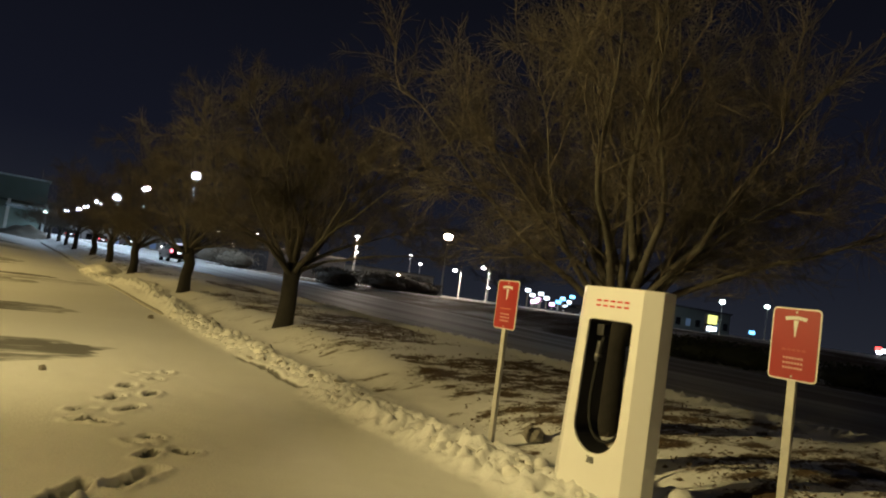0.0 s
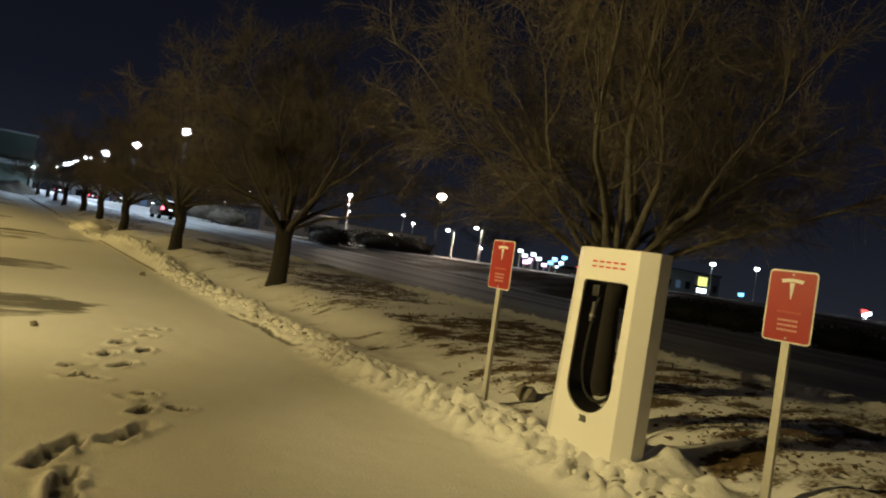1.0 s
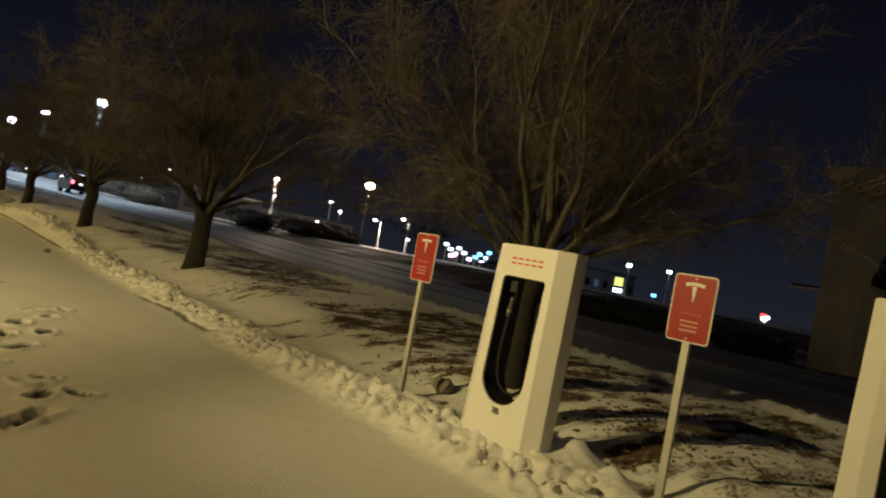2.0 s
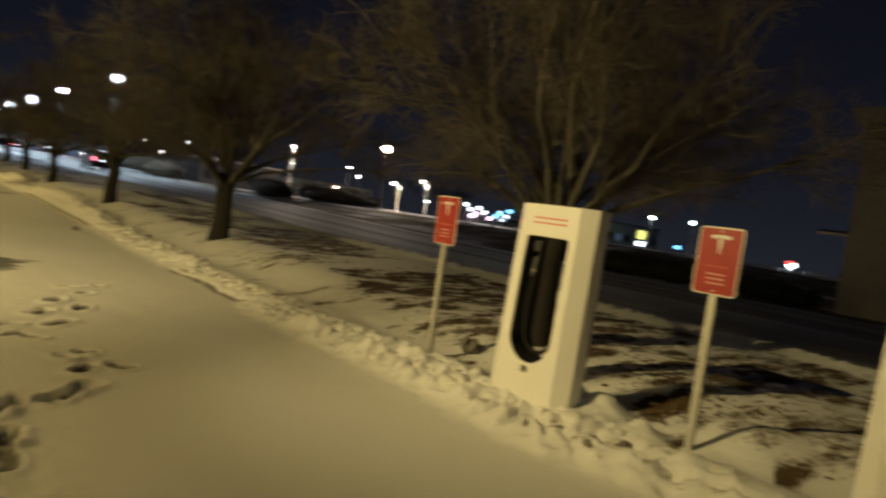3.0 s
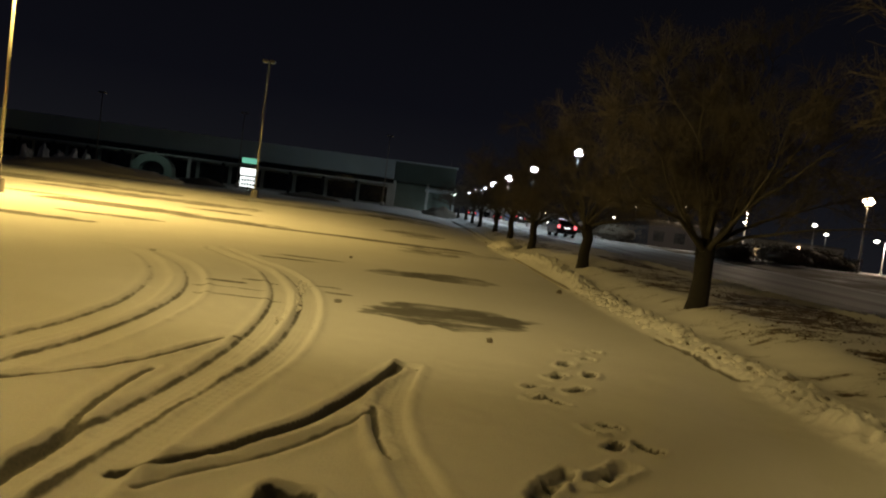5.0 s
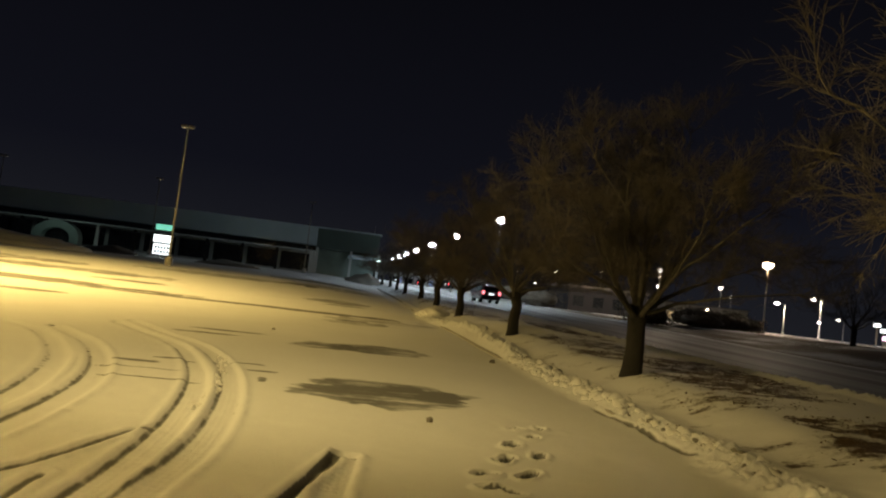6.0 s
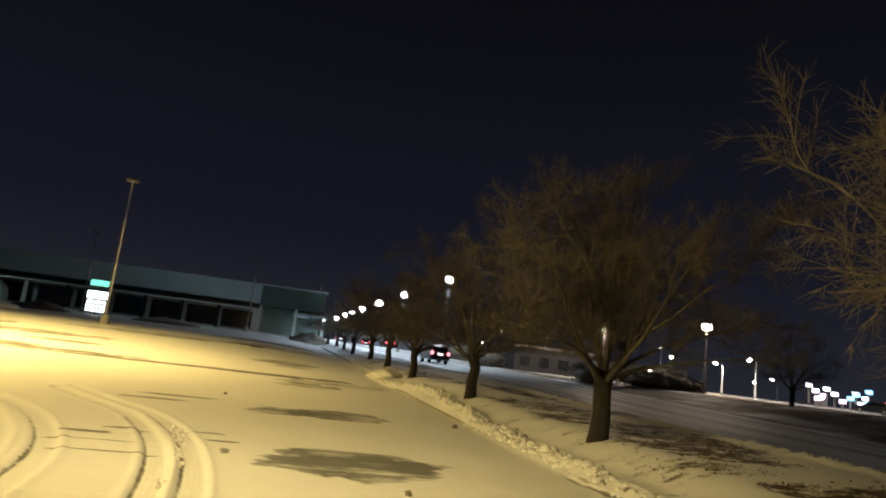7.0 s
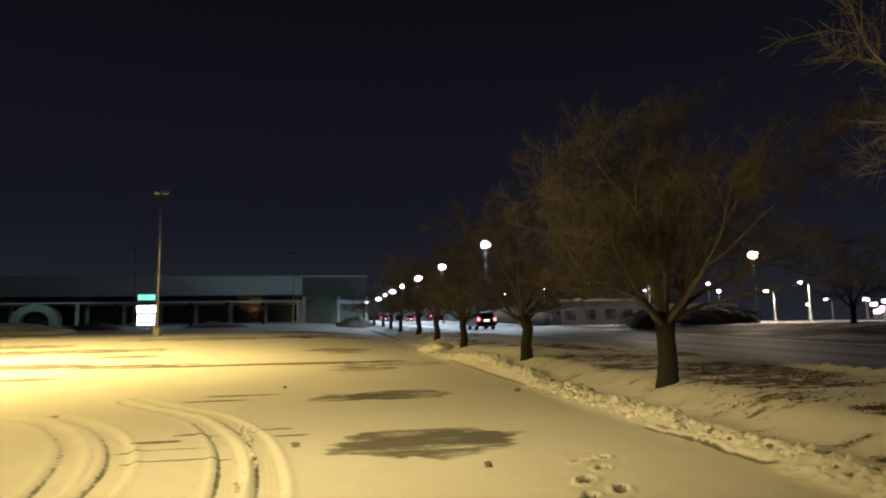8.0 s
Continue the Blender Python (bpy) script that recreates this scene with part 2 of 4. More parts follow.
def prism(points, axis, lo, hi):
    """A flat outline pushed through along x or y: points are the other two coordinates."""
    bm = bmesh.new()
    put = (lambda p, d: (d, p[0], p[1])) if axis == "x" else (lambda p, d: (p[0], d, p[1]))
    a = [bm.verts.new(put(p, lo)) for p in points]
    b = [bm.verts.new(put(p, hi)) for p in points]
    bm.faces.new(a)
    bm.faces.new(b[::-1])
    for i in range(len(points)):
        j = (i + 1) % len(points)
        bm.faces.new((a[i], b[i], b[j], a[j]))
    return bm


def tubes(lines, sides):
    """Verts and faces of tapered tubes along polylines of (points, radii)."""
    verts, faces = [], []
    ang = [2 * math.pi * k / sides for k in range(sides)]
    for pts, rad in lines:
        base = len(verts)
        n = len(pts)
        for i, p in enumerate(pts):
            d = (pts[min(i + 1, n - 1)] - pts[max(i - 1, 0)])
            d = d / (np.linalg.norm(d) + 1e-9)
            u = np.cross(d, (0.31, 0.17, 0.93) if abs(d[2]) < 0.9 else (1, 0.2, 0))
            u /= np.linalg.norm(u) + 1e-9
            w = np.cross(d, u)
            for a in ang:
                verts.append(p + rad[i] * (math.cos(a) * u + math.sin(a) * w))
        for i in range(n - 1):
            for k in range(sides):
                q = (k + 1) % sides
                faces.append((base + i * sides + k, base + i * sides + q, base + (i + 1) * sides + q, base + (i + 1) * sides + k))
        verts.append(pts[-1] + (pts[-1] - pts[-2]) * 0.05)
        top = len(verts) - 1
        for k in range(sides):
            faces.append((base + (n - 1) * sides + k, base + (n - 1) * sides + (k + 1) % sides, top))
    return verts, faces


# ---- shape of the land ----
def smooth(a, b, v):
    t = np.clip((v - a) / (b - a), 0, 1)
    return t * t * (3 - 2 * t)


def vnoise(x, y, seed=0):
    """Smooth value noise, -1 to 1, cells of one metre."""
    xi, yi = np.floor(x).astype(np.int64), np.floor(y).astype(np.int64)
    fx, fy = x - xi, y - yi
    fx, fy = fx * fx * (3 - 2 * fx), fy * fy * (3 - 2 * fy)

    def h(i, j):
        n = (i * 374761393 + j * 668265263 + seed * 974634777) & 0x7FFFFFFF
        n = ((n ^ (n >> 13)) * 1274126177) & 0x7FFFFFFF
        return ((n ^ (n >> 16)) & 0xFFFF) / 32767.5 - 1
    return (h(xi, yi) * (1 - fx) + h(xi + 1, yi) * fx) * (1 - fy) + (h(xi, yi + 1) * (1 - fx) + h(xi + 1, yi + 1) * fx) * fy


def fractal(x, y, octaves, seed=0):
    return sum(vnoise(x * 2 ** k, y * 2 ** k, seed + k) / 2 ** k for k in range(octaves)) / 1.6


def spline(points, n=14):
    """A smooth line through a few plan points."""
    p = np.array([points[0], *points, points[-1]], float)
    out = []
    for i in range(1, len(p) - 2):
        for t in np.arange(n) / n:
            a, b, c, d = p[i - 1:i + 3]
            out.append(0.5 * (2 * b + (c - a) * t + (2 * a - 5 * b + 4 * c - d) * t * t + (3 * b - a - 3 * c + d) * t ** 3))
    return np.array(out + [p[-1]])


def away(x, y, line):
    """Distance from each place to a line in plan, and which side (plus: to its right)."""
    best, side = np.full(x.shape, 1e9), np.zeros(x.shape)
    for (ax, ay), (bx, by) in zip(line[:-1], line[1:]):
        dx, dy = bx - ax, by - ay
        t = np.clip(((x - ax) * dx + (y - ay) * dy) / (dx * dx + dy * dy + 1e-9), 0, 1)
        ex, ey = x - ax - t * dx, y - ay - t * dy
        d = np.hypot(ex, ey)
        m = d < best
        best = np.where(m, d, best)
        side = np.where(m, np.sign(ex * dy - ey * dx), side)
    return best, side


def lot_height(x, y):
    z = 0.0225 * 4 * np.logaddexp(0, (np.minimum(y, 130) - 17) / 4)
    z = z + 0.6 * smooth(36, 50, y) * smooth(8, -4, x)
    return z


BANK_X = 4.05


def bank_line(y):
    return BANK_X + 0.10 * np.sin(y * 0.55) + 0.55 * smooth(15.5, 20, y) * smooth(31, 24, y) + 0.05 * np.sin(y * 1.7) - 0.12 * smooth(7, 4, y)


def land_height(x, y):
    z = lot_height(x, y)
    # grass island with the trees
    rise = 0.13 + 0.22 * smooth(4.6, 5.9, x) + 0.14 * smooth(6, 12, y) * smooth(4.4, 6.0, x)
    island = smooth(BANK_X - 0.05, BANK_X + 0.35, x) * smooth(11.0, 10.2, x) * rise
    island = island + 0.22 * np.exp(-((x - 6.3) / 1.8) ** 2 - ((y - 24.5) / 2.2) ** 2)
    z = z + np.where(x < 10.95, np.maximum(island, smooth(8.6, 10.6, x) * 0.30), 0.24)
    # far verge beyond the road
    verge = 0.22 + 1.2 * smooth(8, 30, y) + 0.15 * smooth(60, 200, y)
    k = smooth(24.0, 35, x)
    return z * (1 - k) + verge * k


TRACKS = []


def tyre_line(half, deep, left, right, *line):
    """A plan line, its half width, its depth and how much its left and right edges darken, for shaded walls and bare
    ground.
    """
    TRACKS.append((line, half, deep, left, right))


# the looping pair that crosses the lot
tyre_line(0.15, 0.030, 0.15, 0.45, (-5.4, 18.2), (-4.29, 16.4), (-3.13, 14.7), (-2.35, 12.65), (-1.97, 11.0), (-1.76, 9.45), (-1.66, 8.0), (-1.67, 6.9), (-1.78, 6.0), (-1.9, 5.0), (-2.05, 3.2))
tyre_line(0.14, 0.030, 0.0, 0.45, (-5.6, 17.6), (-4.2, 15.5), (-3.37, 14.1), (-2.65, 11.9), (-2.29, 10.1), (-2.10, 8.35), (-2.06, 7.2), (-2.10, 6.2), (-2.18, 5.2), (-2.4, 3.4))
# the older pair further out
tyre_line(0.15, 0.030, 0.0, 0.50, (-6.2, 15.6), (-4.98, 13.85), (-4.14, 12.0), (-3.61, 10.15), (-3.42, 8.55), (-3.40, 7.2), (-3.48, 6.2), (-3.9, 3.8))
tyre_line(0.15, 0.030, 0.0, 0.45, (-7.23, 15.7), (-6.03, 14.5), (-4.99, 12.55), (-4.46, 11.15), (-4.05, 9.45), (-3.92, 8.25), (-3.95, 7.1), (-4.3, 4.2))
# where a car stopped and turned: wedges and short runs, darkened for shaded snow walls and bare ground
tyre_line(0.042, 0.075, 1.0, 1.0, (-0.44, 7.08), (-0.56, 6.66), (-0.81, 5.78), (-1.07, 5.09), (-1.33, 4.64), (-1.63, 4.21), (-1.93, 3.96))
tyre_line(0.020, 0.020, 0.5, 0.5, (-0.62, 5.46), (-0.82, 5.05), (-1.18, 4.44), (-1.63, 3.93), (-1.75, 3.76))
tyre_line(0.115, 0.022, 0.0, 0.0, (-0.32, 7.12), (-0.46, 5.9), (-0.44, 5.1), (-0.29, 4.35), (-0.08, 3.64), (0.2, 2.9), (0.5, 2.2))
tyre_line(0.014, 0.035, 0.7, 0.7, (-0.61, 5.62), (-0.55, 5.02), (-0.445, 4.57))
tyre_line(0.020, 0.030, 0.6, 0.6, (-0.24, 7.14), (-0.40, 7.14))
tyre_line(0.048, 0.075, 1.0, 1.0, (-1.05, 3.84), (-1.07, 3.68), (-1.12, 3.5), (-1.32, 3.27), (-1.5, 3.05), (-1.72, 2.9), (-2.3, 2.5))
tyre_line(0.030, 0.050, 0.9, 0.9, (-1.05, 3.86), (-0.86, 3.86))
tyre_line(0.110, 0.045, 0.3, 0.0, (-0.93, 3.82), (-0.95, 3.35), (-0.89, 2.9), (-0.75, 2.2))
tyre_line(0.014, 0.030, 0.7, 0.7, (-1.06, 3.25), (-0.95, 2.86))
tyre_line(0.022, 0.034, 0.7, 0.7, (-2.22, 7.6), (-2.4, 7.34), (-2.61, 6.61), (-2.86, 6.0), (-3.13, 5.6), (-3.8, 4.8))
tyre_line(0.022, 0.030, 0.6, 0.6, (-2.55, 6.05), (-2.57, 5.56), (-2.53, 4.92), (-2.41, 4.25), (-2.42, 3.7))
STEPS = [  # x, y, turn, length: shoe holes in the snow
    (2.30, 9.25, 70, 0.24), (1.91, 9.08, 20, 0.22), (2.02, 8.67, 45, 0.26), (1.60, 8.14, 57, 0.40), (1.34, 7.47, 50, 0.38),
    (1.80, 7.72, 67, 0.36), (1.44, 6.93, 48, 0.42), (0.98, 6.88, 15, 0.28), (0.90, 6.44, 4, 0.18), (1.08, 6.40, -45, 0.28),
    (1.24, 5.65, -80, 0.22), (1.43, 5.79, -19, 0.2), (1.30, 5.26, 48, 0.26), (1.58, 5.30, -40, 0.24), (1.20, 4.78, 45, 0.34),
    (1.00, 4.58, 45, 0.34), (0.70, 4.52, 56, 0.36), (0.53, 4.26, 60, 0.36), (0.64, 3.95, 76, 0.36), (0.57, 3.62, 85, 0.36),
    (0.23, 3.44, 63, 0.26), (0.07, 2.95, 40, 0.2), (0.42, 3.2, 60, 0.16),
]
SCUFFS = [(1.36, 5.6, 0.16, 0.3), (0.62, 3.9, 0.22, 0.55), (0.4, 3.0, 0.34, 0.4), (0.45, 2.5, 0.4, 0.4)]  # trampled snow: x, y, half sizes
PATCHES = [  # x, y, half sizes, how bare: wind-swept lot
    (0.32, 10.9, 1.5, 1.15, 1.05), (1.55, 11.35, 0.60, 0.35, 0.8), (-0.78, 16.95, 0.75, 0.8, 0.95), (0.85, 17.1, 1.15, 0.95, 0.95),
    (0.5, 25.2, 1.4, 1.0, 0.75), (1.5, 26.9, 2.4, 1.1, 0.75), (-0.4, 37.6, 2.0, 1.6, 0.85), (0.3, 35.3, 1.4, 0.5, 0.85), (2.0, 33.0, 2.2, 0.5, 0.5),
    (-0.6, 47.0, 3.2, 2.0, 0.75), (-1.5, 54.0, 4.0, 2.0, 0.7),
]
PATCHES += [  # long wind streaks towards the bright middle of the lot
    (-11.5, 30.0, 5.5, 0.8, 1.3), (-5.0, 28.9, 6.0, 0.55, 1.3), (-0.2, 28.6, 3.4, 0.5, 1.2), (-14.0, 31.2, 3.6, 1.3, 1.2), (-10.7, 36.2, 1.8, 0.9, 1.2),
    (-11.3, 24.6, 1.8, 0.6, 1.2), (-13.0, 21.0, 3.0, 0.7, 1.2), (-20.0, 33.0, 4.0, 0.9, 0.9), (-16.0, 40.0, 8.0, 1.2, 0.9), (-27.0, 43.0, 12.0, 1.6, 0.9),
    (-30.0, 36.0, 8.0, 1.4, 0.9), (-8.0, 46.0, 6.0, 1.2, 0.8),
]
PATCHES += [  # thin scrapes beside the loops
    (-3.02, 18.13, 0.95, 0.16, 1.2), (-3.28, 17.14, 1.0, 0.14, 1.1), (-3.55, 11.92, 0.35, 0.14, 1.4), (-3.12, 12.5, 0.4, 0.09, 1.2), (-2.95, 10.5, 0.65, 0.08, 1.3),
    (-3.3, 11.3, 0.6, 0.05, 1.1), (-1.87, 12.68, 0.42, 0.10, 1.3), (-1.66, 12.0, 0.35, 0.09, 1.2), (-1.52, 11.2, 0.12, 0.3, 0.9),
]
LITTER_SHADE = [  # x, y, half sizes: leaf-strewn grass that shows through, and shadow strips by the charger
    (7.4, 7.4, 1.9, 1.3, 1.0), (9.0, 8.8, 1.6, 1.4, 0.9), (6.2, 10.6, 1.1, 0.7, 0.6), (7.6, 12.2, 1.8, 1.0, 0.8), (8.8, 16.0, 2.2, 2.0, 0.9),
    (7.6, 20.5, 1.8, 2.0, 0.75), (8.6, 27.0, 2.0, 4.0, 0.9), (6.4, 34.0, 1.6, 4.0, 0.7), (7.6, 45.0, 2.4, 7.0, 0.8), (7.5, 62.0, 2.6, 9.0, 0.8),
    (7.2, 13.0, 1.5, 0.8, 0.9), (8.5, 14.6, 1.8, 1.6, 0.9), (6.9, 17.2, 1.3, 1.2, 0.8),
    # (5.6, 1.5) and (6.2, 3.0) darken the ground for shadow strips behind the charger
    (6.9, 9.0, 1.0, 0.6, 1.0), (5.6, 1.5, 0.7, 0.5, 0.55), (6.2, 3.0, 0.9, 0.5, 0.8), (5.6, 5.4, 0.8, 0.8, 0.7), (6.9, 4.4, 1.8, 0.9, 0.75), (8.2, 2.6, 2.2, 1.2, 0.8), (6.4, 1.2, 1.4, 0.9, 0.7), (9.2, 5.4, 1.3, 1.2, 0.8),
    (7.6, -0.8, 2.4, 1.2, 0.8), (5.4, 2.4, 0.6, 0.5, 0.6), (5.2, -0.6, 0.6, 0.6, 0.6),
]


def ground_sheet():
    def steps(*runs):
        out = []
        for a, b, s in runs:
            out += list(np.arange(a, b - 1e-6, s))
        return out
    far = [2.0 * 1.35 ** k for k in range(1, 19)]
    xs = steps((-22, -7, 0.3), (-7, -4.4, 0.065), (-4.4, -2.6, 0.036), (-2.6, 1.7, 0.025), (1.7, 4.96, 0.03), (4.96, 11.2, 0.08), (11.2, 40, 0.6)) + [40]
    ys = steps((-8, -2, 0.3), (-2, 2.3, 0.08), (2.3, 7.2, 0.025), (7.2, 10.1, 0.03), (10.1, 18, 0.08), (18, 24, 0.11), (24, 33, 0.16), (33, 60, 0.3), (60, 130, 1.2)) + [130]
    xs = np.array([-22 - v for v in far[::-1]] + xs + [40 + v for v in far])
    ys = np.array([-8 - v for v in far[::-1]] + ys + [130 + v for v in far])
    X, Y = np.meshgrid(xs, ys)
    Z = land_height(X, Y)
    near = smooth(60, 30, np.hypot(X, Y))
    on_lot = smooth(BANK_X + 0.1, BANK_X - 0.15, X)
    cover = np.ones_like(Z)
    soil = smooth(BANK_X, BANK_X + 0.2, X)
    Z += near * (0.010 * fractal(X * 1.1, Y * 1.1, 3, 3) + 0.006 * fractal(X * 5, Y * 5, 2, 9))
    wob = fractal(X * 1.5, Y * 1.5, 4, 21)
    streak = 0.6 * fractal(X * 0.8, Y * 3.0, 4, 33) + 0.6 * fractal(X * 1.5, Y * 9.0, 3, 35)
    for px, py, sx, sy, much in PATCHES:
        d = ((X - px) / sx) ** 2 + ((Y - py) / sy) ** 2
        cover -= much * smooth(1.35, 0.65, d + 0.6 * wob + 0.6 * streak) * on_lot * 0.70 * (1 + 0.5 * np.minimum(streak, 0.3))
    # tyre tracks: a pressed trough between two low lips, edges darkened for wall shade and bare asphalt
    for line, half, deep, left, right in TRACKS:
        xs0, ys0 = [p[0] for p in line], [p[1] for p in line]
        m = (X > min(xs0) - 0.8) & (X < max(xs0) + 0.8) & (Y > min(ys0) - 0.8) & (Y < max(ys0) + 0.8)
        x, y = X[m], Y[m]
        d, side = away(x, y, spline(line, 6))
        rough = fractal(x * 6, y * 6, 3, 5)
        trough = smooth(half + 0.022, half - 0.022, d)
        lip = np.exp(-((d - half - 0.07) / 0.045) ** 2)
        tread = (0.004 * np.cos(d * 95) + 0.003 * np.sin(y * 60)) * trough
        Z[m] += -deep * trough + 0.018 * lip * (1 + 0.8 * rough) + tread + 0.008 * rough * trough
        # shade of the trough walls is put into the cover, with the scraped asphalt
        edge = np.exp(-((d - half + 0.015) / 0.034) ** 2)
        cover[m] -= edge * np.where(side > 0, right, left) * 1.5 * (0.95 + 0.25 * rough) + trough * (0.14 + 0.12 * rough)
        if left > 0.9:
            cover[m] -= trough * 0.8
    for sx, sy, turn, long in STEPS:
        half = 0.066
        m = (np.abs(X - sx) < 0.7) & (np.abs(Y - sy) < 0.7)
        c, s = math.cos(radians(turn)), math.sin(radians(turn))
        u, v = (X[m] - sx) * c + (Y[m] - sy) * s, -(X[m] - sx) * s + (Y[m] - sy) * c
        d = np.hypot(np.maximum(np.abs(u) - long / 2 + half, 0), v) / half + 0.5 * fractal(X[m] * 11, Y[m] * 11, 3, 8)
        Z[m] += -0.052 * smooth(1.15, 0.75, d) + 0.024 * np.exp(-((d - 1.5) / 0.4) ** 2) * (1 + 0.9 * fractal(X[m] * 10, Y[m] * 10, 2, 18))
        cover[m] -= ((0.85 if sy > 5 else 0.45) + 0.3 * fractal(X[m] * 7, Y[m] * 7, 2, 28)) * smooth(1.25, 0.95, d)
    for sx, sy, wx, wy in SCUFFS:
        k = np.exp(-((X - sx) / wx) ** 2 - ((Y - sy) / wy) ** 2)
        Z += k * (0.030 * fractal(X * 9, Y * 9, 3, 71) - 0.012)
        cover -= 0.5 * k * smooth(0.1, 0.5, fractal(X * 8, Y * 8, 3, 72))
    # the ploughed bank along the kerb
    gap = smooth(7.9, 8.4, Y) * smooth(11.6, 11.0, Y)
    off = X - bank_line(Y) - 0.16 * gap
    lumps = 0.55 * fractal(X * 3.5, Y * 3.5, 2, 41) + 0.8 * fractal(X * 12, Y * 12, 2, 47)
    ridge = np.exp(-(np.maximum(-off, 0) / 0.20) ** 2 - (np.maximum(off, 0) / 0.42) ** 2)
    tall = (0.105 + 0.045 * smooth(8, 5, Y) + 0.05 * vnoise(Y * 0.6, Y * 0, 4) + 0.10 * smooth(15, 21, Y) * smooth(31, 25, Y) + 0.0 * Y) * (1 - 0.4 * gap)
    Z += near * ridge * tall * (1 + 0.9 * lumps)
    slot = gap * np.exp(-((X - 3.93 + 0.02 * np.sin(Y * 3)) / 0.05) ** 2)
    cover -= slot * 1.0
    for bx, by, bs, bh in ((4.72, 2.72, 0.22, 0.20), (5.1, 1.6, 0.4, 0.12), (4.55, 2.25, 0.16, 0.14)):
        Z += bh * np.exp(-((X - bx) / bs) ** 2 - ((Y - by) / bs) ** 2) * (1 + 0.2 * lumps)
    Z -= 0.05 * slot
    cover -= 0.30 * ridge * smooth(0.35, 0.9, lumps) * smooth(-0.1, 0.1, off)
    # the island: litter, tufts and the shadow strips by the charger
    on_island = smooth(BANK_X + 0.2, BANK_X + 0.7, X) * smooth(10.0, 9.7, X)
    worn = np.zeros_like(Z)
    for px, py, sx, sy, much in LITTER_SHADE:
        d = ((X - px) / sx) ** 2 + ((Y - py) / sy) ** 2
        worn = np.maximum(worn, much * smooth(1.5, 0.4, d + 0.7 * wob + 0.4 * streak))
    worn = np.maximum(worn, 0.9 * smooth(-0.12, 0.34, fractal(X * 1.3, Y * 2.4, 4, 77)) * (0.5 + 0.5 * smooth(9, 5, Y)))
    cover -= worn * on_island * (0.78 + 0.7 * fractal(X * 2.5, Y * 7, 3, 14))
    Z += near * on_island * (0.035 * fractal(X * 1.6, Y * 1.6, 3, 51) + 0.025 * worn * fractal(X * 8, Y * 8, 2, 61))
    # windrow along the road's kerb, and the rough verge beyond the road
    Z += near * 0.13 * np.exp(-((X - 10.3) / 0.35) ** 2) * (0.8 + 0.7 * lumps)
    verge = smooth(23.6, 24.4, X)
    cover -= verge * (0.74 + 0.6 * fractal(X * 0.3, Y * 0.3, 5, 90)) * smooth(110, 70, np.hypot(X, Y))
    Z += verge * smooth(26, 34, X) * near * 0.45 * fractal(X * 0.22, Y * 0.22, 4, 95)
    # the far end of the lot lies in dimness: its snow cover is cut to darken it
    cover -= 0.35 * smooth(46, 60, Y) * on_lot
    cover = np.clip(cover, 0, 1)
    ny, nx = Z.shape
    idx = np.arange(nx * ny).reshape(ny, nx)
    quads = np.stack([idx[:-1, :-1], idx[:-1, 1:], idx[1:, 1:], idx[1:, :-1]], -1).reshape(-1, 4)
    me = bpy.data.meshes.new("ground")
    me.vertices.add(nx * ny)
    me.vertices.foreach_set("co", np.stack([X, Y, Z], -1).astype(np.float32).ravel())
    me.loops.add(quads.size)
    me.loops.foreach_set("vertex_index", quads.ravel().astype(np.int32))
    me.polygons.add(len(quads))
    me.polygons.foreach_set("loop_start", np.arange(0, quads.size, 4, dtype=np.int32))
    me.polygons.foreach_set("use_smooth", np.ones(len(quads), dtype=bool))
    me.update(calc_edges=True)
    for name, values in (("cover", cover), ("soil", soil)):
        a = me.attributes.new(name, "FLOAT", "POINT")
        a.data.foreach_set("value", values.astype(np.float32).ravel())
    me.materials.append(M_GROUND)
    return tagged(new("ground", me), "trodden snow over a parking lot and a leaf-strewn grass island", "ground", kind="structure")


def at_ground(x, y):
    return float(land_height(np.array([float(x)]), np.array([float(y)]))[0])


def strip(name, x0, x1, y0, y1, lift, mat, nx, step):
    """A ribbon that follows the land along y."""
    xs, ys = np.linspace(x0, x1, nx), np.arange(y0, y1 + step, step)
    verts = [(x, y, at_ground(x, y) + lift) for y in ys for x in xs]
    faces = [(j * nx + i, j * nx + i + 1, (j + 1) * nx + i + 1, (j + 1) * nx + i) for j in range(len(ys) - 1) for i in range(nx - 1)]
    return mesh_object(name, verts, faces, mat, smooth=True)


def kerb(name, x0, x1, y0, y1, base_x, lift, label):
    """A concrete kerb whose top follows the land at base_x."""
    ys = np.arange(y0, y1 + 2, 2.0)
    verts, faces = [], []
    prof = ((x0, -0.3), (x0 + 0.01, lift - 0.02), (x0 + 0.03, lift), (x1 - 0.02, lift), (x1, lift - 0.02), (x1, -0.3))
    for y in ys:
        z = at_ground(base_x, y)
        verts += [(x, y, z + dz) for x, dz in prof]
    n = len(prof)
    for j in range(len(ys) - 1):
        faces += [(j * n + i, j * n + i + 1, (j + 1) * n + i + 1, (j + 1) * n + i) for i in range(n - 1)]
    return tagged(mesh_object(name, verts, faces, M_CONCRETE), label, "kerb", kind="structure")


ground_sheet()
tagged(strip("road", 10.95, 23.6, -160, 420, 0.012, M_ROAD, 8, 4.0), "dark wet asphalt road with streaks of packed snow", "road", kind="structure")
kerb("kerb_lot", 4.0, 4.14, -14, 70, 3.5, 0.05, "snow-buried concrete kerb between the lot and the grass")
kerb("kerb_road", 10.78, 10.94, -60, 200, 12.0, 0.13, "snow-dusted concrete kerb beside the road")


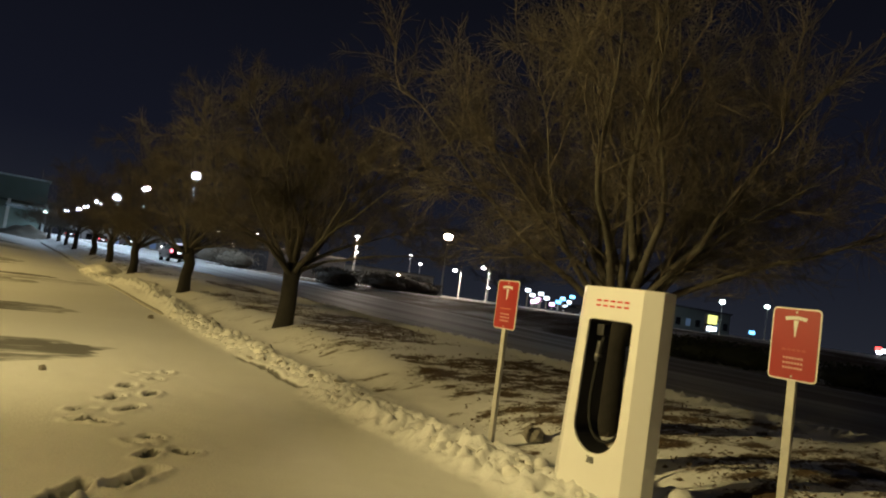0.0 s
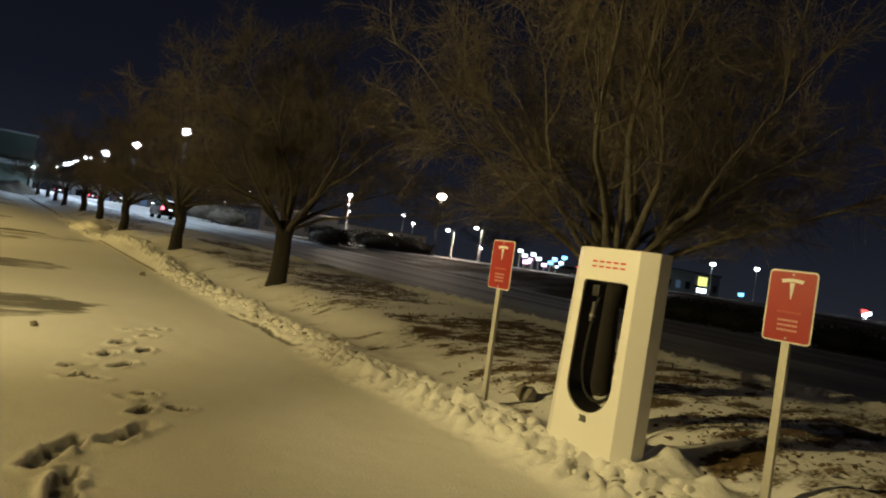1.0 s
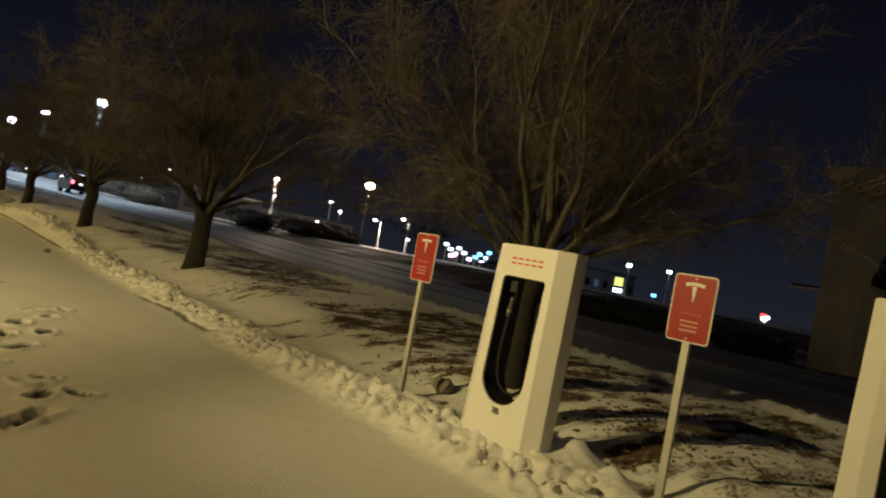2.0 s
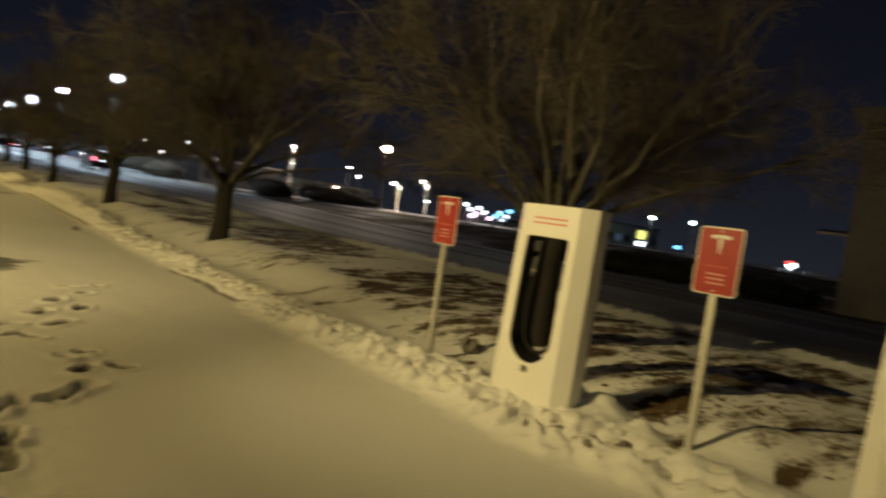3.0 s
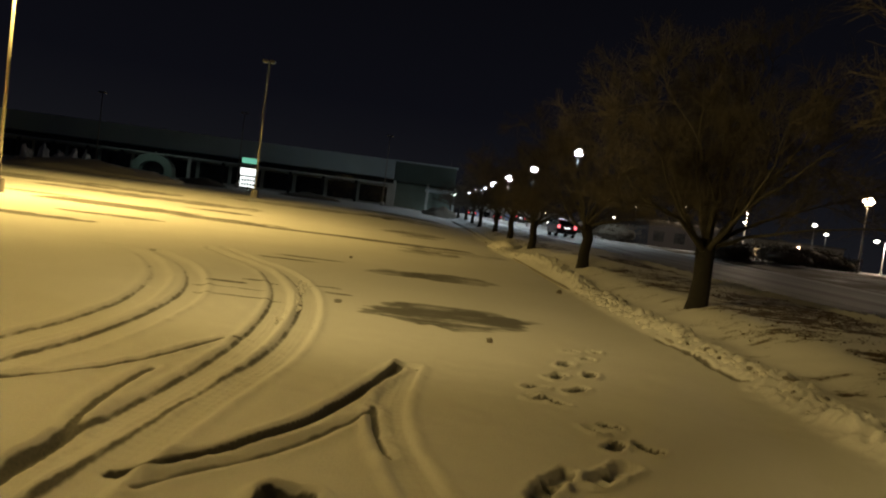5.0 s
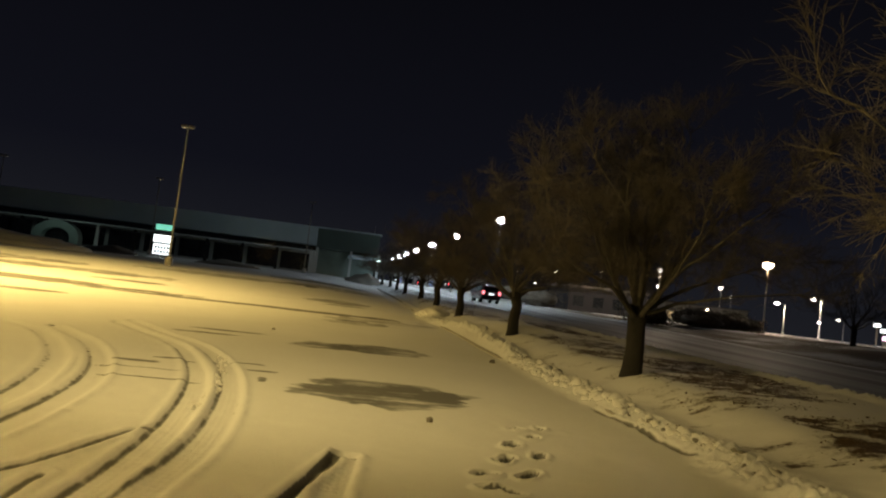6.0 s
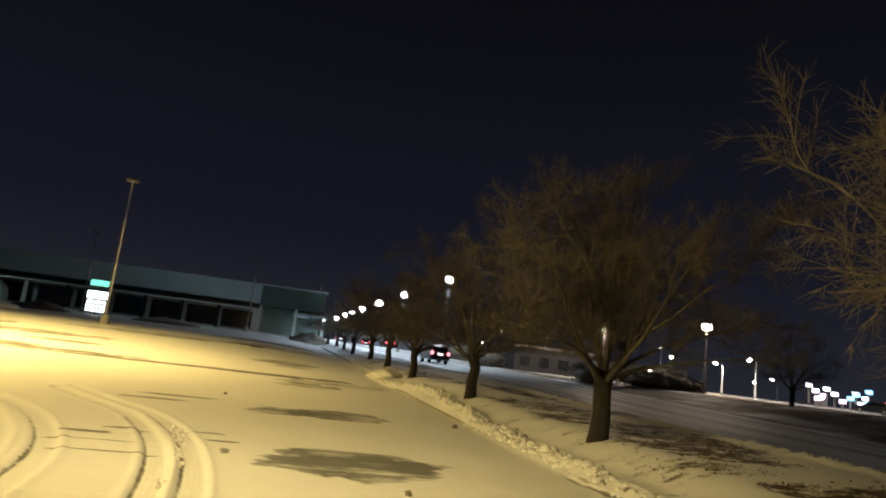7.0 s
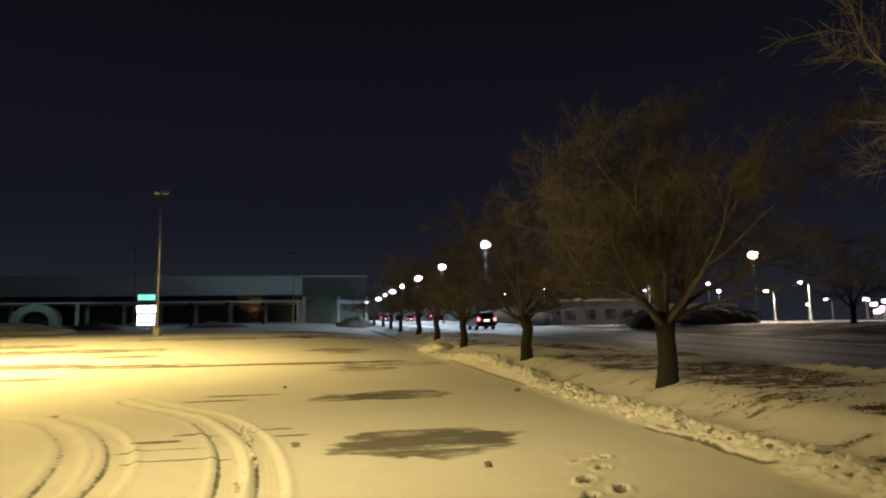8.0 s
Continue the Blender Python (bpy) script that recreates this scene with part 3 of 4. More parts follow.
# ---- chargers ----
def stadium(n_per):
    """Outline of the charger's opening in (y, z): round bottom, small round corners on top."""
    w, top, low, r = 0.232, 1.52, 0.655, 0.035
    pts = []
    for k in range(n_per + 1):
        a = math.pi * k / n_per
        pts.append((-w * math.cos(a), low - w * math.sin(a)))
    for k in range(7):
        a = math.pi / 2 * k / 6
        pts.append((w - r + r * math.cos(a), top - r + r * math.sin(a)))
    for k in range(7):
        a = math.pi / 2 + math.pi / 2 * k / 6
        pts.append((-w + r + r * math.cos(a), top - r + r * math.sin(a)))
    return pts


def charger():
    th = thing("charging_stall", "white electric car charger with oval opening and black cable", "charger", group="chargers along the kerb")
    H, top_half, low_half, depth, cham, chd = 1.80, 0.300, 0.335, 0.30, 0.125, 0.10
    hole = stadium(18)
    cz = 0.95

    def outer(p):
        """The point of the front's edge that lies in the direction of p."""
        a = math.atan2(p[1] - cz, p[0])
        dy, dz = math.cos(a), math.sin(a)
        t = min((H - cz) / dz if dz > 1e-6 else 1e9, -cz / dz if dz < -1e-6 else 1e9, 0.317 / abs(dy) if abs(dy) > 1e-6 else 1e9)
        return [dy * t, cz + dz * t]
    rim = [outer(p) for p in hole]
    for corner in ((-1, 0.0), (1, 0.0), (1, H), (-1, H)):
        i = min(range(len(rim)), key=lambda k: abs(rim[k][0] - corner[0] * 0.317) + abs(rim[k][1] - corner[1]))
        rim[i] = [corner[0] * 0.317, corner[1]]
    half_at = lambda z: low_half + (top_half - low_half) * z / H
    rim = [(y / 0.317 * half_at(z), z) for y, z in rim]
    lean = lambda z: 0.045 * z
    n = len(hole)
    bm = bmesh.new()
    grow = lambda q, g: (q[0] + math.copysign(g, q[0]) * (abs(q[0]) / half_at(q[1])) ** 6, q[1])
    loops = []
    for x, ring, g in ((0.0, hole, 0), (0.0, rim, 0), (chd, rim, cham), (depth - 0.05, rim, cham), (depth, rim, cham - 0.06), (depth, hole, 0)):
        row = []
        for q in ring:
            y, z = grow(q, g) if g else q
            row.append(bm.verts.new((x + lean(z), y, z)))
        loops.append(row)
    loops.append(loops[0])
    for a, b in zip(loops[:-1], loops[1:]):
        for i in range(n):
            j = (i + 1) % n
            bm.faces.new((a[i], a[j], b[j], b[i]))
    body = part("body", bm, M_WHITE, th)
    bev = body.modifiers.new("edges", "BEVEL")
    bev.width, bev.segments, bev.limit_method, bev.angle_limit = 0.006, 2, "ANGLE", radians(28)
    # black lining of the opening
    bm = bmesh.new()
    rows = []
    for x, s in ((0.022, 0.994), (depth - 0.01, 0.994), (depth - 0.01, 0.965), (0.03, 0.985)):
        rows.append([bm.verts.new((x + lean(z), y * s, cz + (z - cz) * (1 - (1 - s) * 0.5))) for y, z in hole])
    rows.append(rows[0])
    for a, b in zip(rows[:-1], rows[1:]):
        for i in range(n):
            j = (i + 1) % n
            bm.faces.new((a[i], a[j], b[j], b[i]))
    part("lining", bm, M_BLACK, th, "black inner lining")
    # cable hanging in a loop, and its plug in a holster
    pts = [(0.13, 0.13, 1.44), (0.10, 0.15, 1.25), (0.09, 0.165, 1.0), (0.09, 0.175, 0.75), (0.10, 0.13, 0.57), (0.12, 0.02, 0.49),
           (0.15, -0.09, 0.53), (0.17, -0.16, 0.68), (0.18, -0.175, 0.95), (0.18, -0.17, 1.25), (0.18, -0.15, 1.46)]
    line = [np.array((p[0] + lean(p[2]), p[1], p[2])) for p in pts]
    v, f = tubes([(line, [0.017] * len(line))], 10)
    cable = mesh_object("cable", v, f, M_RUBBER, th, True)
    sub = cable.modifiers.new("round", "SUBSURF")
    sub.levels = sub.render_levels = 1
    tagged(cable, "thick black charging cable")
    part("holster", boxes(((0.13, 0.11, 1.38), (0.22, 0.19, 1.48)), bevel=0.012), M_BLACK, th)
    plug = part("plug", cones(((0.11, 0.13, 1.16), (0.14, 0.13, 1.33), 0.026, 0.034)), M_BLACK, th)
    part("plug_ring", cones(((0.117, 0.13, 1.20), (0.121, 0.13, 1.222), 0.033, 0.033)), M_HEAD, plug, "dull metal ring")
    # brand word as plain red marks
    for k in range(5):
        yc = 0.148 - k * 0.074
        x = -0.004 + lean(1.66)
        for lo, hi in ((1.674, 1.688), (1.631, 1.645)):
            part("brand_mark", boxes(((x - 0.001, yc - 0.024, lo), (x + 0.005, yc + 0.024, hi))), M_REDINK, th, "red brand mark")
    return th, lean


def stall_mark(th, lean, text):
    cu = bpy.data.curves.new("stall_number", "FONT")
    cu.body, cu.size, cu.extrude, cu.align_x = text, 0.075, 0.002, "CENTER"
    cu.offset = 0.002
    cu.materials.append(M_GREYINK)
    tmp = new("stall_number", cu)
    me = bpy.data.meshes.new_from_object(tmp.evaluated_get(bpy.context.evaluated_depsgraph_get()))
    bpy.data.objects.remove(tmp)
    ob = new("stall_number", me)
    ob.parent = th
    ob.matrix_basis = pose(lean(0.33) - 0.003, 0.0, 0.345, 90, 0, -90)
    return tagged(ob, "grey stall number")


first, lean_of = charger()
first.matrix_basis = pose(4.235, 3.27, 0.06)
second = copy_thing(first, pose(4.22, 0.30, 0.06))
stall_mark(first, lean_of, "3B")


# ---- reserved-stall signs ----
def stall_sign(place, top, worn):
    th = thing("parking_sign", "red and white charging-only sign on a galvanised steel post in snow", "sign", place, 0, "signs between the chargers")
    z1 = top - place[2]
    bm = bmesh.new()
    for lo, hi in (((0.006, -0.028, -0.25), (0.012, 0.028, z1 - 0.03)), ((0.012, -0.028, -0.25), (0.045, -0.022, z1 - 0.03)), ((0.012, 0.022, -0.25), (0.045, 0.028, z1 - 0.03))):
        box(bm, lo, hi)
    part("post", bm, M_GALV, th)
    w, h, r = 0.168, 0.505, 0.03

    def plate(half, lo, hi, rad):
        pts = []
        for cy, cz, a0 in ((half - rad, hi - rad, 0), (-half + rad, hi - rad, 90), (-half + rad, lo + rad, 180), (half - rad, lo + rad, 270)):
            pts += [(cy + rad * math.cos(radians(a0 + k * 15)), cz + rad * math.sin(radians(a0 + k * 15))) for k in range(7)]
        return pts
    sheet = part("plate", prism(plate(w, z1 - h, z1, r), "x", 0.0, 0.004), M_SIGNWHITE, th, "white-bordered sign plate")
    part("red_field", prism(plate(w - 0.011, z1 - h + 0.011, z1 - 0.011, r - 0.008), "x", -0.004, -0.0005), M_SIGNRED, sheet, "red sign field")
    m = z1 - 0.075
    arc = [(y, m + 0.018 - 1.6 * y * y) for y in np.linspace(-0.078, 0.078, 9)] + [(y, m - 0.006 - 2.4 * y * y) for y in np.linspace(0.068, -0.068, 9)]
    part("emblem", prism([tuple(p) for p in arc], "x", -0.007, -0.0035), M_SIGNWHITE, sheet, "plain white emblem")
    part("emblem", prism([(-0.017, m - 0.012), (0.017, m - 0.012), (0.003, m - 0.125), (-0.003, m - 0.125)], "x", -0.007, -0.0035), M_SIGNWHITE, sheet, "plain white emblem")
    rows = [(-0.085, 0.293, 5, M_ORANGEINK if worn else M_PINKINK)] + [(-0.07, 0.35 + 0.034 * k, 7, M_PALEINK) for k in range(3)]
    for y0, dz, count, ink in rows:
        step = -2 * y0 / count
        for k in range(count):
            a = y0 + k * step + 0.15 * step
            part("print", boxes(((-0.007, a, z1 - dz - 0.007), (-0.0035, a + 0.72 * step, z1 - dz + 0.007))), ink, sheet, "plain block of faded print")
    for zc in (z1 - 0.03, z1 - h + 0.03):
        part("bolt", cones(((-0.009, 0, zc), (-0.0035, 0, zc), 0.007, 0.008), sides=8), M_GALV, sheet)
    return th


stall_sign((4.42, 4.74, 0.12), 1.845, True)
stall_sign((4.64, 1.92, 0.16), 1.845, False)


# ---- trees ----
def bunch(P, R, sides):
    """Verts and quads of many tapered tubes at once: P holds (tubes, rings, 3) points, R the radii of (tubes, rings)."""
    n, k, _ = P.shape
    D = np.gradient(P, axis=1)
    D /= np.linalg.norm(D, axis=2, keepdims=True) + 1e-9
    U = np.cross(D, (0.31, 0.17, 0.93))
    U /= np.linalg.norm(U, axis=2, keepdims=True) + 1e-9
    W = np.cross(D, U)
    a = np.arange(sides) * 2 * math.pi / sides
    V = P[:, :, None] + R[:, :, None, None] * (np.cos(a)[:, None] * U[:, :, None] + np.sin(a)[:, None] * W[:, :, None])
    i = np.arange(n * k * sides).reshape(n, k, sides)
    j = np.roll(i, -1, 2)
    F = np.stack([i[:, :-1], j[:, :-1], j[:, 1:], i[:, 1:]], -1).reshape(-1, 4)
    return V.reshape(-1, 3), F


def quad_mesh(name, V, F, mat, parent):
    me = bpy.data.meshes.new(name)
    me.vertices.add(len(V))
    me.vertices.foreach_set("co", V.astype(np.float32).ravel())
    me.loops.add(F.size)
    me.loops.foreach_set("vertex_index", F.ravel().astype(np.int32))
    me.polygons.add(len(F))
    me.polygons.foreach_set("loop_start", np.arange(0, F.size, 4, dtype=np.int32))
    me.polygons.foreach_set("use_smooth", np.ones(len(F), dtype=bool))
    me.update(calc_edges=True)
    me.materials.append(mat)
    ob = new(name, me)
    ob.parent = parent
    return ob


def sprout(rng, P, count, long, spread_deg, rise, rings, start=0.12):
    """Side shoots from many parent lines (n, k, 3): count for each, each a slightly bent line of that many rings."""
    n, k, _ = P.shape
    who = np.repeat(np.arange(n), count)
    f = rng.uniform(start, 1, len(who)) * (k - 1)
    i = np.minimum(f.astype(int), k - 2)
    t = (f - i)[:, None]
    A, B = P[who, i], P[who, i + 1]
    D = B - A
    D /= np.linalg.norm(D, axis=1, keepdims=True) + 1e-9
    S = rng.normal(0, 1, D.shape)
    S -= D * (S * D).sum(1, keepdims=True)
    S /= np.linalg.norm(S, axis=1, keepdims=True) + 1e-9
    a = np.radians(rng.uniform(*spread_deg, len(who)))[:, None]
    G = np.cos(a) * D + np.sin(a) * S + (0, 0, rise)
    L = rng.uniform(*long, len(who))[:, None] * (1.15 - 0.5 * f[:, None] / (k - 1))
    out = [A * (1 - t) + B * t]
    for _ in range(rings - 1):
        G = G + rng.normal(0, 0.16, G.shape)
        G /= np.linalg.norm(G, axis=1, keepdims=True) + 1e-9
        out.append(out[-1] + G * L / (rings - 1))
    return np.stack(out, 1)


def grow_tree(seed, height, spread, limbs, girth, lowest, dense, fork=1.4, kink=0.11):
    """Trunk, limbs, boughs, branches and twigs of a bare, broad-headed street tree."""
    rng = np.random.default_rng(seed)
    wob = rng.normal(0, 0.02, (5, 2))
    trunk = [np.array((wob[i, 0] * i * 0.6, wob[i, 1] * i * 0.6, z)) for i, z in enumerate((-0.25, 0.12, 0.5, 0.95, fork))]
    top = trunk[-1]

    def reach(az, tilt):
        """Distance from the fork to the edge of a crown that is widest above it."""
        up, tall = 0.40 * (height - fork), 0.62 * (height - fork)
        s, c = math.sin(tilt), math.cos(tilt)
        a, b, k = (s / spread) ** 2 + (c / tall) ** 2, -2 * c * up / tall ** 2, (up / tall) ** 2 - 1
        return (-b + math.sqrt(b * b - 4 * a * k)) / (2 * a) * (1.0 + 0.08 * math.sin(3 * az + seed))

    big, boughs = [], []
    for k in range(limbs):
        az = 2 * math.pi * (k * 0.381966 + rng.uniform(-0.05, 0.05))
        tilt = radians(6 + lowest * ((k + 0.5) / limbs) ** 0.85 + rng.uniform(-5, 5))
        d = np.array((math.cos(az) * math.sin(tilt), math.sin(az) * math.sin(tilt), math.cos(tilt)))
        L = reach(az, tilt) * rng.uniform(0.80, 0.95)
        r = girth * rng.uniform(0.24, 0.40)
        p = top + np.array((d[0] * girth * 0.5, d[1] * girth * 0.5, rng.uniform(-0.35, 0.06)))
        d = d + np.array((0, 0, 0.28 * math.sin(tilt)))
        pts = [p]
        for _ in range(10):
            d = d + rng.normal(0, kink, 3) + np.array((0, 0, -0.028 * math.sin(tilt)))
            d[2] = max(d[2], 0.14)
            d /= np.linalg.norm(d)
            pts.append(pts[-1] + d * L / 10)
        rad = [0.006 + (r - 0.006) * (1 - i / 10) ** 1.55 for i in range(11)]
        big.append((pts, rad))
        boughs.append(sprout(rng, np.array(pts)[None], 11, (0.26 * L, 0.48 * L), (22, 55), 0.08, 6, 0.12))
    boughs = np.concatenate(boughs)
    branches = sprout(rng, boughs, 7, (0.35, 0.95), (25, 60), 0.06, 4, 0.1)
    twigs = sprout(rng, branches, max(1, round(16 * dense)), (0.15, 0.42), (25, 65), 0.04, 3, 0.05)
    clear = lambda lines: lines[lines[:, :, 2].min(1) > fork + 0.05 + 0.25 * np.minimum(np.hypot(lines[:, -1, 0], lines[:, -1, 1]) / spread, 1)]
    boughs, branches, twigs = clear(boughs), clear(branches), clear(twigs)
    return (trunk, [girth * 1.5, girth * 1.12, girth, girth * 0.96, girth * 1.1]), big, boughs, branches, twigs


def tree(seed, label, stout=1.0, **shape):
    """stout thickens the twigs of a tree that is only seen from afar."""
    th = thing("tree", label, "tree", group="bare trees along the road")
    trunk, big, boughs, branches, twigs = grow_tree(seed, **shape)
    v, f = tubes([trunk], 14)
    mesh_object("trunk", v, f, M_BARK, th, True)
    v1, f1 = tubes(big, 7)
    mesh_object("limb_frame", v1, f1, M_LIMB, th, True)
    V, F, o = [], [], 0
    for lines, r0, r1, sides in ((boughs, 0.011, 0.004, 4), (branches, 0.0055, 0.003, 3), (twigs, 0.0032, 0.0018, 3)):
        R = np.broadcast_to(np.linspace(r0, r1, lines.shape[1]) * stout, lines.shape[:2])
        a, b = bunch(lines, R, sides)
        V.append(a)
        F.append(b + o)
        o += len(a)
    tagged(quad_mesh("crown", np.concatenate(V), np.concatenate(F), M_TWIG, th), kind="stuff")
    return th


TREE_A = tree(11, "bare broad-headed street tree on a snowy grass island", height=6.4, spread=3.15, limbs=21, lowest=64, girth=0.16, dense=1.0, kink=0.15, stout=0.85)
TREE_A.matrix_basis = pose(5.8, 4.47, at_ground(5.8, 4.47), 0, 0, 40)
TREE_B = tree(23, "bare round-headed street tree on a snowy grass island", height=6.0, spread=3.8, limbs=21, lowest=74, girth=0.185, dense=1.12)
TREE_B.matrix_basis = pose(5.57, 13.42, at_ground(5.57, 13.42), 0, 0, 0)
TREE_C = tree(37, "bare round-headed street tree on a snowy grass island", height=5.9, spread=3.7, limbs=16, lowest=70, girth=0.18, dense=0.8)
TREE_C.matrix_basis = pose(5.46, 22.0, at_ground(5.46, 22.0), 0, 0, 75)
TREE_D = tree(51, "bare street tree with an airy crown on the snowy island", height=5.4, spread=3.2, limbs=10, lowest=68, girth=0.17, dense=0.25, stout=1.15)
TREE_D.matrix_basis = pose(5.5, 38.8, at_ground(5.5, 38.8), 0, 0, 30)
for i, ty in enumerate((31.6, 46.8, 55.3, 64.0, 73.0, 82.0, 92.0, 103.0)):
    src = TREE_C if i == 0 else TREE_D
    m = pose(5.5 + 0.15 * math.sin(i * 2.1), ty, at_ground(5.5, ty), 0, 0, 67 * i + 20) @ Matrix.Scale(0.95 + 0.09 * math.sin(i * 1.7), 4)
    copy_thing(src, m)


copy_thing(TREE_D, pose(32.8, 38.1, at_ground(32.8, 38.1) - 0.05, 0, 0, 140))


# ---- street lamps ----
def lamp_post(name, label, place, height, lens_mat, kind="globe", turn=0, group="street lamps", size=1.0, paint=None):
    """A tall post with its lamp head; place gives the foot."""
    th = thing(name, label, "street lamp", place, turn, group)
    wide = 1.1 if kind == "shoebox" else 0.9
    part("foot", cones(((0, 0, -0.3), (0, 0, 0.55 * wide), 0.26 * wide, 0.24 * wide)), M_CONCRETE, th)
    part("pole", cones(((0, 0, 0.5), (0, 0, height), 0.085 if kind == "shoebox" else 0.10, 0.05)), paint or M_POLE, th, smooth=True)
    if kind == "shoebox":
        part("arm", boxes(((-0.3, -0.035, height - 0.06), (0.3, 0.035, height + 0.01))), M_POLE, th)
        for s in (-1, 1):
            hd = part("head", boxes(((s * 0.26 - 0.2, -0.17, height - 0.07), (s * 0.26 + 0.2, 0.17, height + 0.12)), bevel=0.03), M_HEAD, th)
            part("lens", boxes(((s * 0.26 - 0.16, -0.13, height - 0.10), (s * 0.26 + 0.16, 0.13, height - 0.072))), lens_mat, hd)
    elif kind == "cobra":
        part("arm", cones(((0, 0, height - 0.05), (-1.1, 0, height + 0.18), 0.05, 0.035)), M_POLE, th)
        hd = part("head", boxes(((-1.75, -0.17, height + 0.08), (-1.0, 0.17, height + 0.26)), bevel=0.05), M_HEAD, th)
        part("lens", ball((-1.4, 0, height + 0.07), (0.3 * size, 0.2 * size, 0.16 * size)), lens_mat, hd, smooth=True)
    else:
        hd = part("head", cones(((0, 0, height + 0.10), (0, 0, height + 0.42 * size), 0.36 * size, 0.1)), M_HEAD, th)
        # the oversized globe takes in the glow around the lamp
        part("lens", ball((0, 0, height - 0.02), (0.42 * size, 0.42 * size, 0.30 * size)), lens_mat, hd, smooth=True)
    return th


def post_at(name, label, x, y, top, *rest, **kw):
    z = at_ground(x, y)
    return lamp_post(name, label, (x, y, z), top - z, *rest, **kw)


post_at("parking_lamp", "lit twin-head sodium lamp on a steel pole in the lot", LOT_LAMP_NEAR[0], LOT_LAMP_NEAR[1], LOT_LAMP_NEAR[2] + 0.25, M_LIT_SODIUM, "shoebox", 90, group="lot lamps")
post_at("parking_lamp", "lit twin-head sodium lamp on a tall steel pole in the lot", LOT_LAMP_FAR[0], LOT_LAMP_FAR[1], LOT_LAMP_FAR[2] + 0.25, M_LIT_SODIUM, "shoebox", 0, group="lot lamps")
post_at("parking_lamp", "unlit twin-head lamp on a tall steel pole in the snowy lot", -12.47, 50.4, 11.6, M_DEADLENS, "shoebox", 0, group="lot lamps", paint=M_LITPOLE)
post_at("parking_lamp", "unlit twin-head lamp on a tall steel pole before the store", -24.7, 91.0, 12.4, M_DEADLENS, "shoebox", 0, group="lot lamps")
post_at("parking_lamp", "unlit twin-head lamp on a tall steel pole before the store", -4.8, 93.0, 12.2, M_DEADLENS, "shoebox", 0, group="lot lamps")
post_at("parking_lamp", "unlit twin-head lamp on a tall steel pole before the store", -39.7, 82.6, 11.6, M_DEADLENS, "shoebox", 0, group="lot lamps")
for i, ly in enumerate((70.0, 95.7, 120.0, 143.0, 163.0, 180.0, 205.0)):
    post_at("street_lamp", "cool white street lamp on a tall pole beside the road", 16.6, ly, 10.5, M_LIT_COOL, "globe", 0, group="road lamps", size=1.25 if i < 2 else 1.6, paint=M_BLACK)
FAR_LAMPS = [  # x, y, height of the lamp, lens, kind, size
    (52.3, 74.0, 9.9, M_LIT_WARM, "globe", 2.5), (46.5, 90.0, 9.0, M_LIT_WHITE, "globe", 1.3), (72.5, 140.0, 9.2, M_LIT_WHITE, "globe", 1.3),
    (72.4, 115.0, 9.0, M_LIT_WHITE, "globe", 1.5), (91.2, 140.0, 8.9, M_LIT_WHITE, "globe", 1.6), (71.0, 95.0, 6.4, M_LIT_WHITE, "cobra", 2.2),
    (77.5, 95.0, 7.7, M_LIT_WHITE, "cobra", 2.4), (89.0, 75.0, 8.2, M_LIT_COOL, "globe", 1.3), (109.9, 67.1, 7.4, M_LIT_GREEN, "globe", 1.9),
    (128.0, 68.5, 8.2, M_LIT_GREEN, "globe", 1.9), (44.5, 130.0, 9.0, M_LIT_WHITE, "globe", 1.0), (46.7, 112.0, 9.0, M_LIT_WHITE, "globe", 0.9),
    (110.0, 127.0, 6.1, M_LIT_WHITE, "cobra", 2.2), (104.0, 127.0, 5.1, M_LIT_WHITE, "globe", 1.3), (42.0, 150.0, 9.0, M_LIT_WHITE, "globe", 0.9),
    (90.0, 33.7, 2.0, M_LIT_COOL, "globe", 1.2), (62.0, 102.0, 4.2, M_LIT_WARM, "globe", 0.8), (24.0, 118.0, 5.0, M_LIT_WARM, "globe", 0.7),
    (29.5, 96.0, 5.0, M_LIT_WHITE, "globe", 0.7), (100.0, 180.0, 4.5, M_LIT_WHITE, "globe", 1.2), (76.0, 160.0, 4.5, M_LIT_WHITE, "globe", 1.2),
]
for fx, fy, top, mat, kind, size in FAR_LAMPS:
    post_at("street_lamp", "lit lamp on a slim pole in a far lot", fx, fy, top, mat, kind, 0, group="far lamps", size=size * 0.62, paint=M_POLE if mat is M_LIT_WARM else M_LITPOLE)


# ---- the store across the lot ----
def store():
    z0 = at_ground(-20, 99)
    th = thing("store_building", "long closed store with pale metal fascia and dark glass", "building", (0, 0, z0))
    L, R, F = -64.0, -3.8, 99.0
    part("wall", boxes(((L, F + 3, -1), (R, F + 30, 6.6))), M_SHOPWALL, th)
    # sloping fascia along the front
    part("fascia", prism([(F - 0.2, 4.35), (F + 0.1, 7.0), (F + 3.4, 7.0), (F + 3.4, 4.2), (F - 0.2, 4.2)], "x", L, R), M_SHOPROOF, th, "pale blue-grey metal fascia")
    # black strip in place of the shadow beneath the fascia
    part("shadow_band", boxes(((L, F + 2.7, 3.36), (R, F + 2.98, 4.19))), M_GLASS_SHADE, th, "black band for the shadow under the fascia")
    part("canopy", boxes(((L, F - 1.4, 3.15), (R, F + 2.69, 3.35))), M_SHOPWALL, th, "thin pale canopy edge")
    for k in range(13):
        x = R - 0.5 - k * 4.9
        # all columns but two, and the mullions, are coloured as the dark under the canopy
        part("column", boxes(((x - 0.2, F - 1.2, -0.4), (x + 0.2, F - 0.8, 3.15)), bevel=0.03), M_SHOPWALL if k in (0, 6) else M_GLASS_SHADE, th)
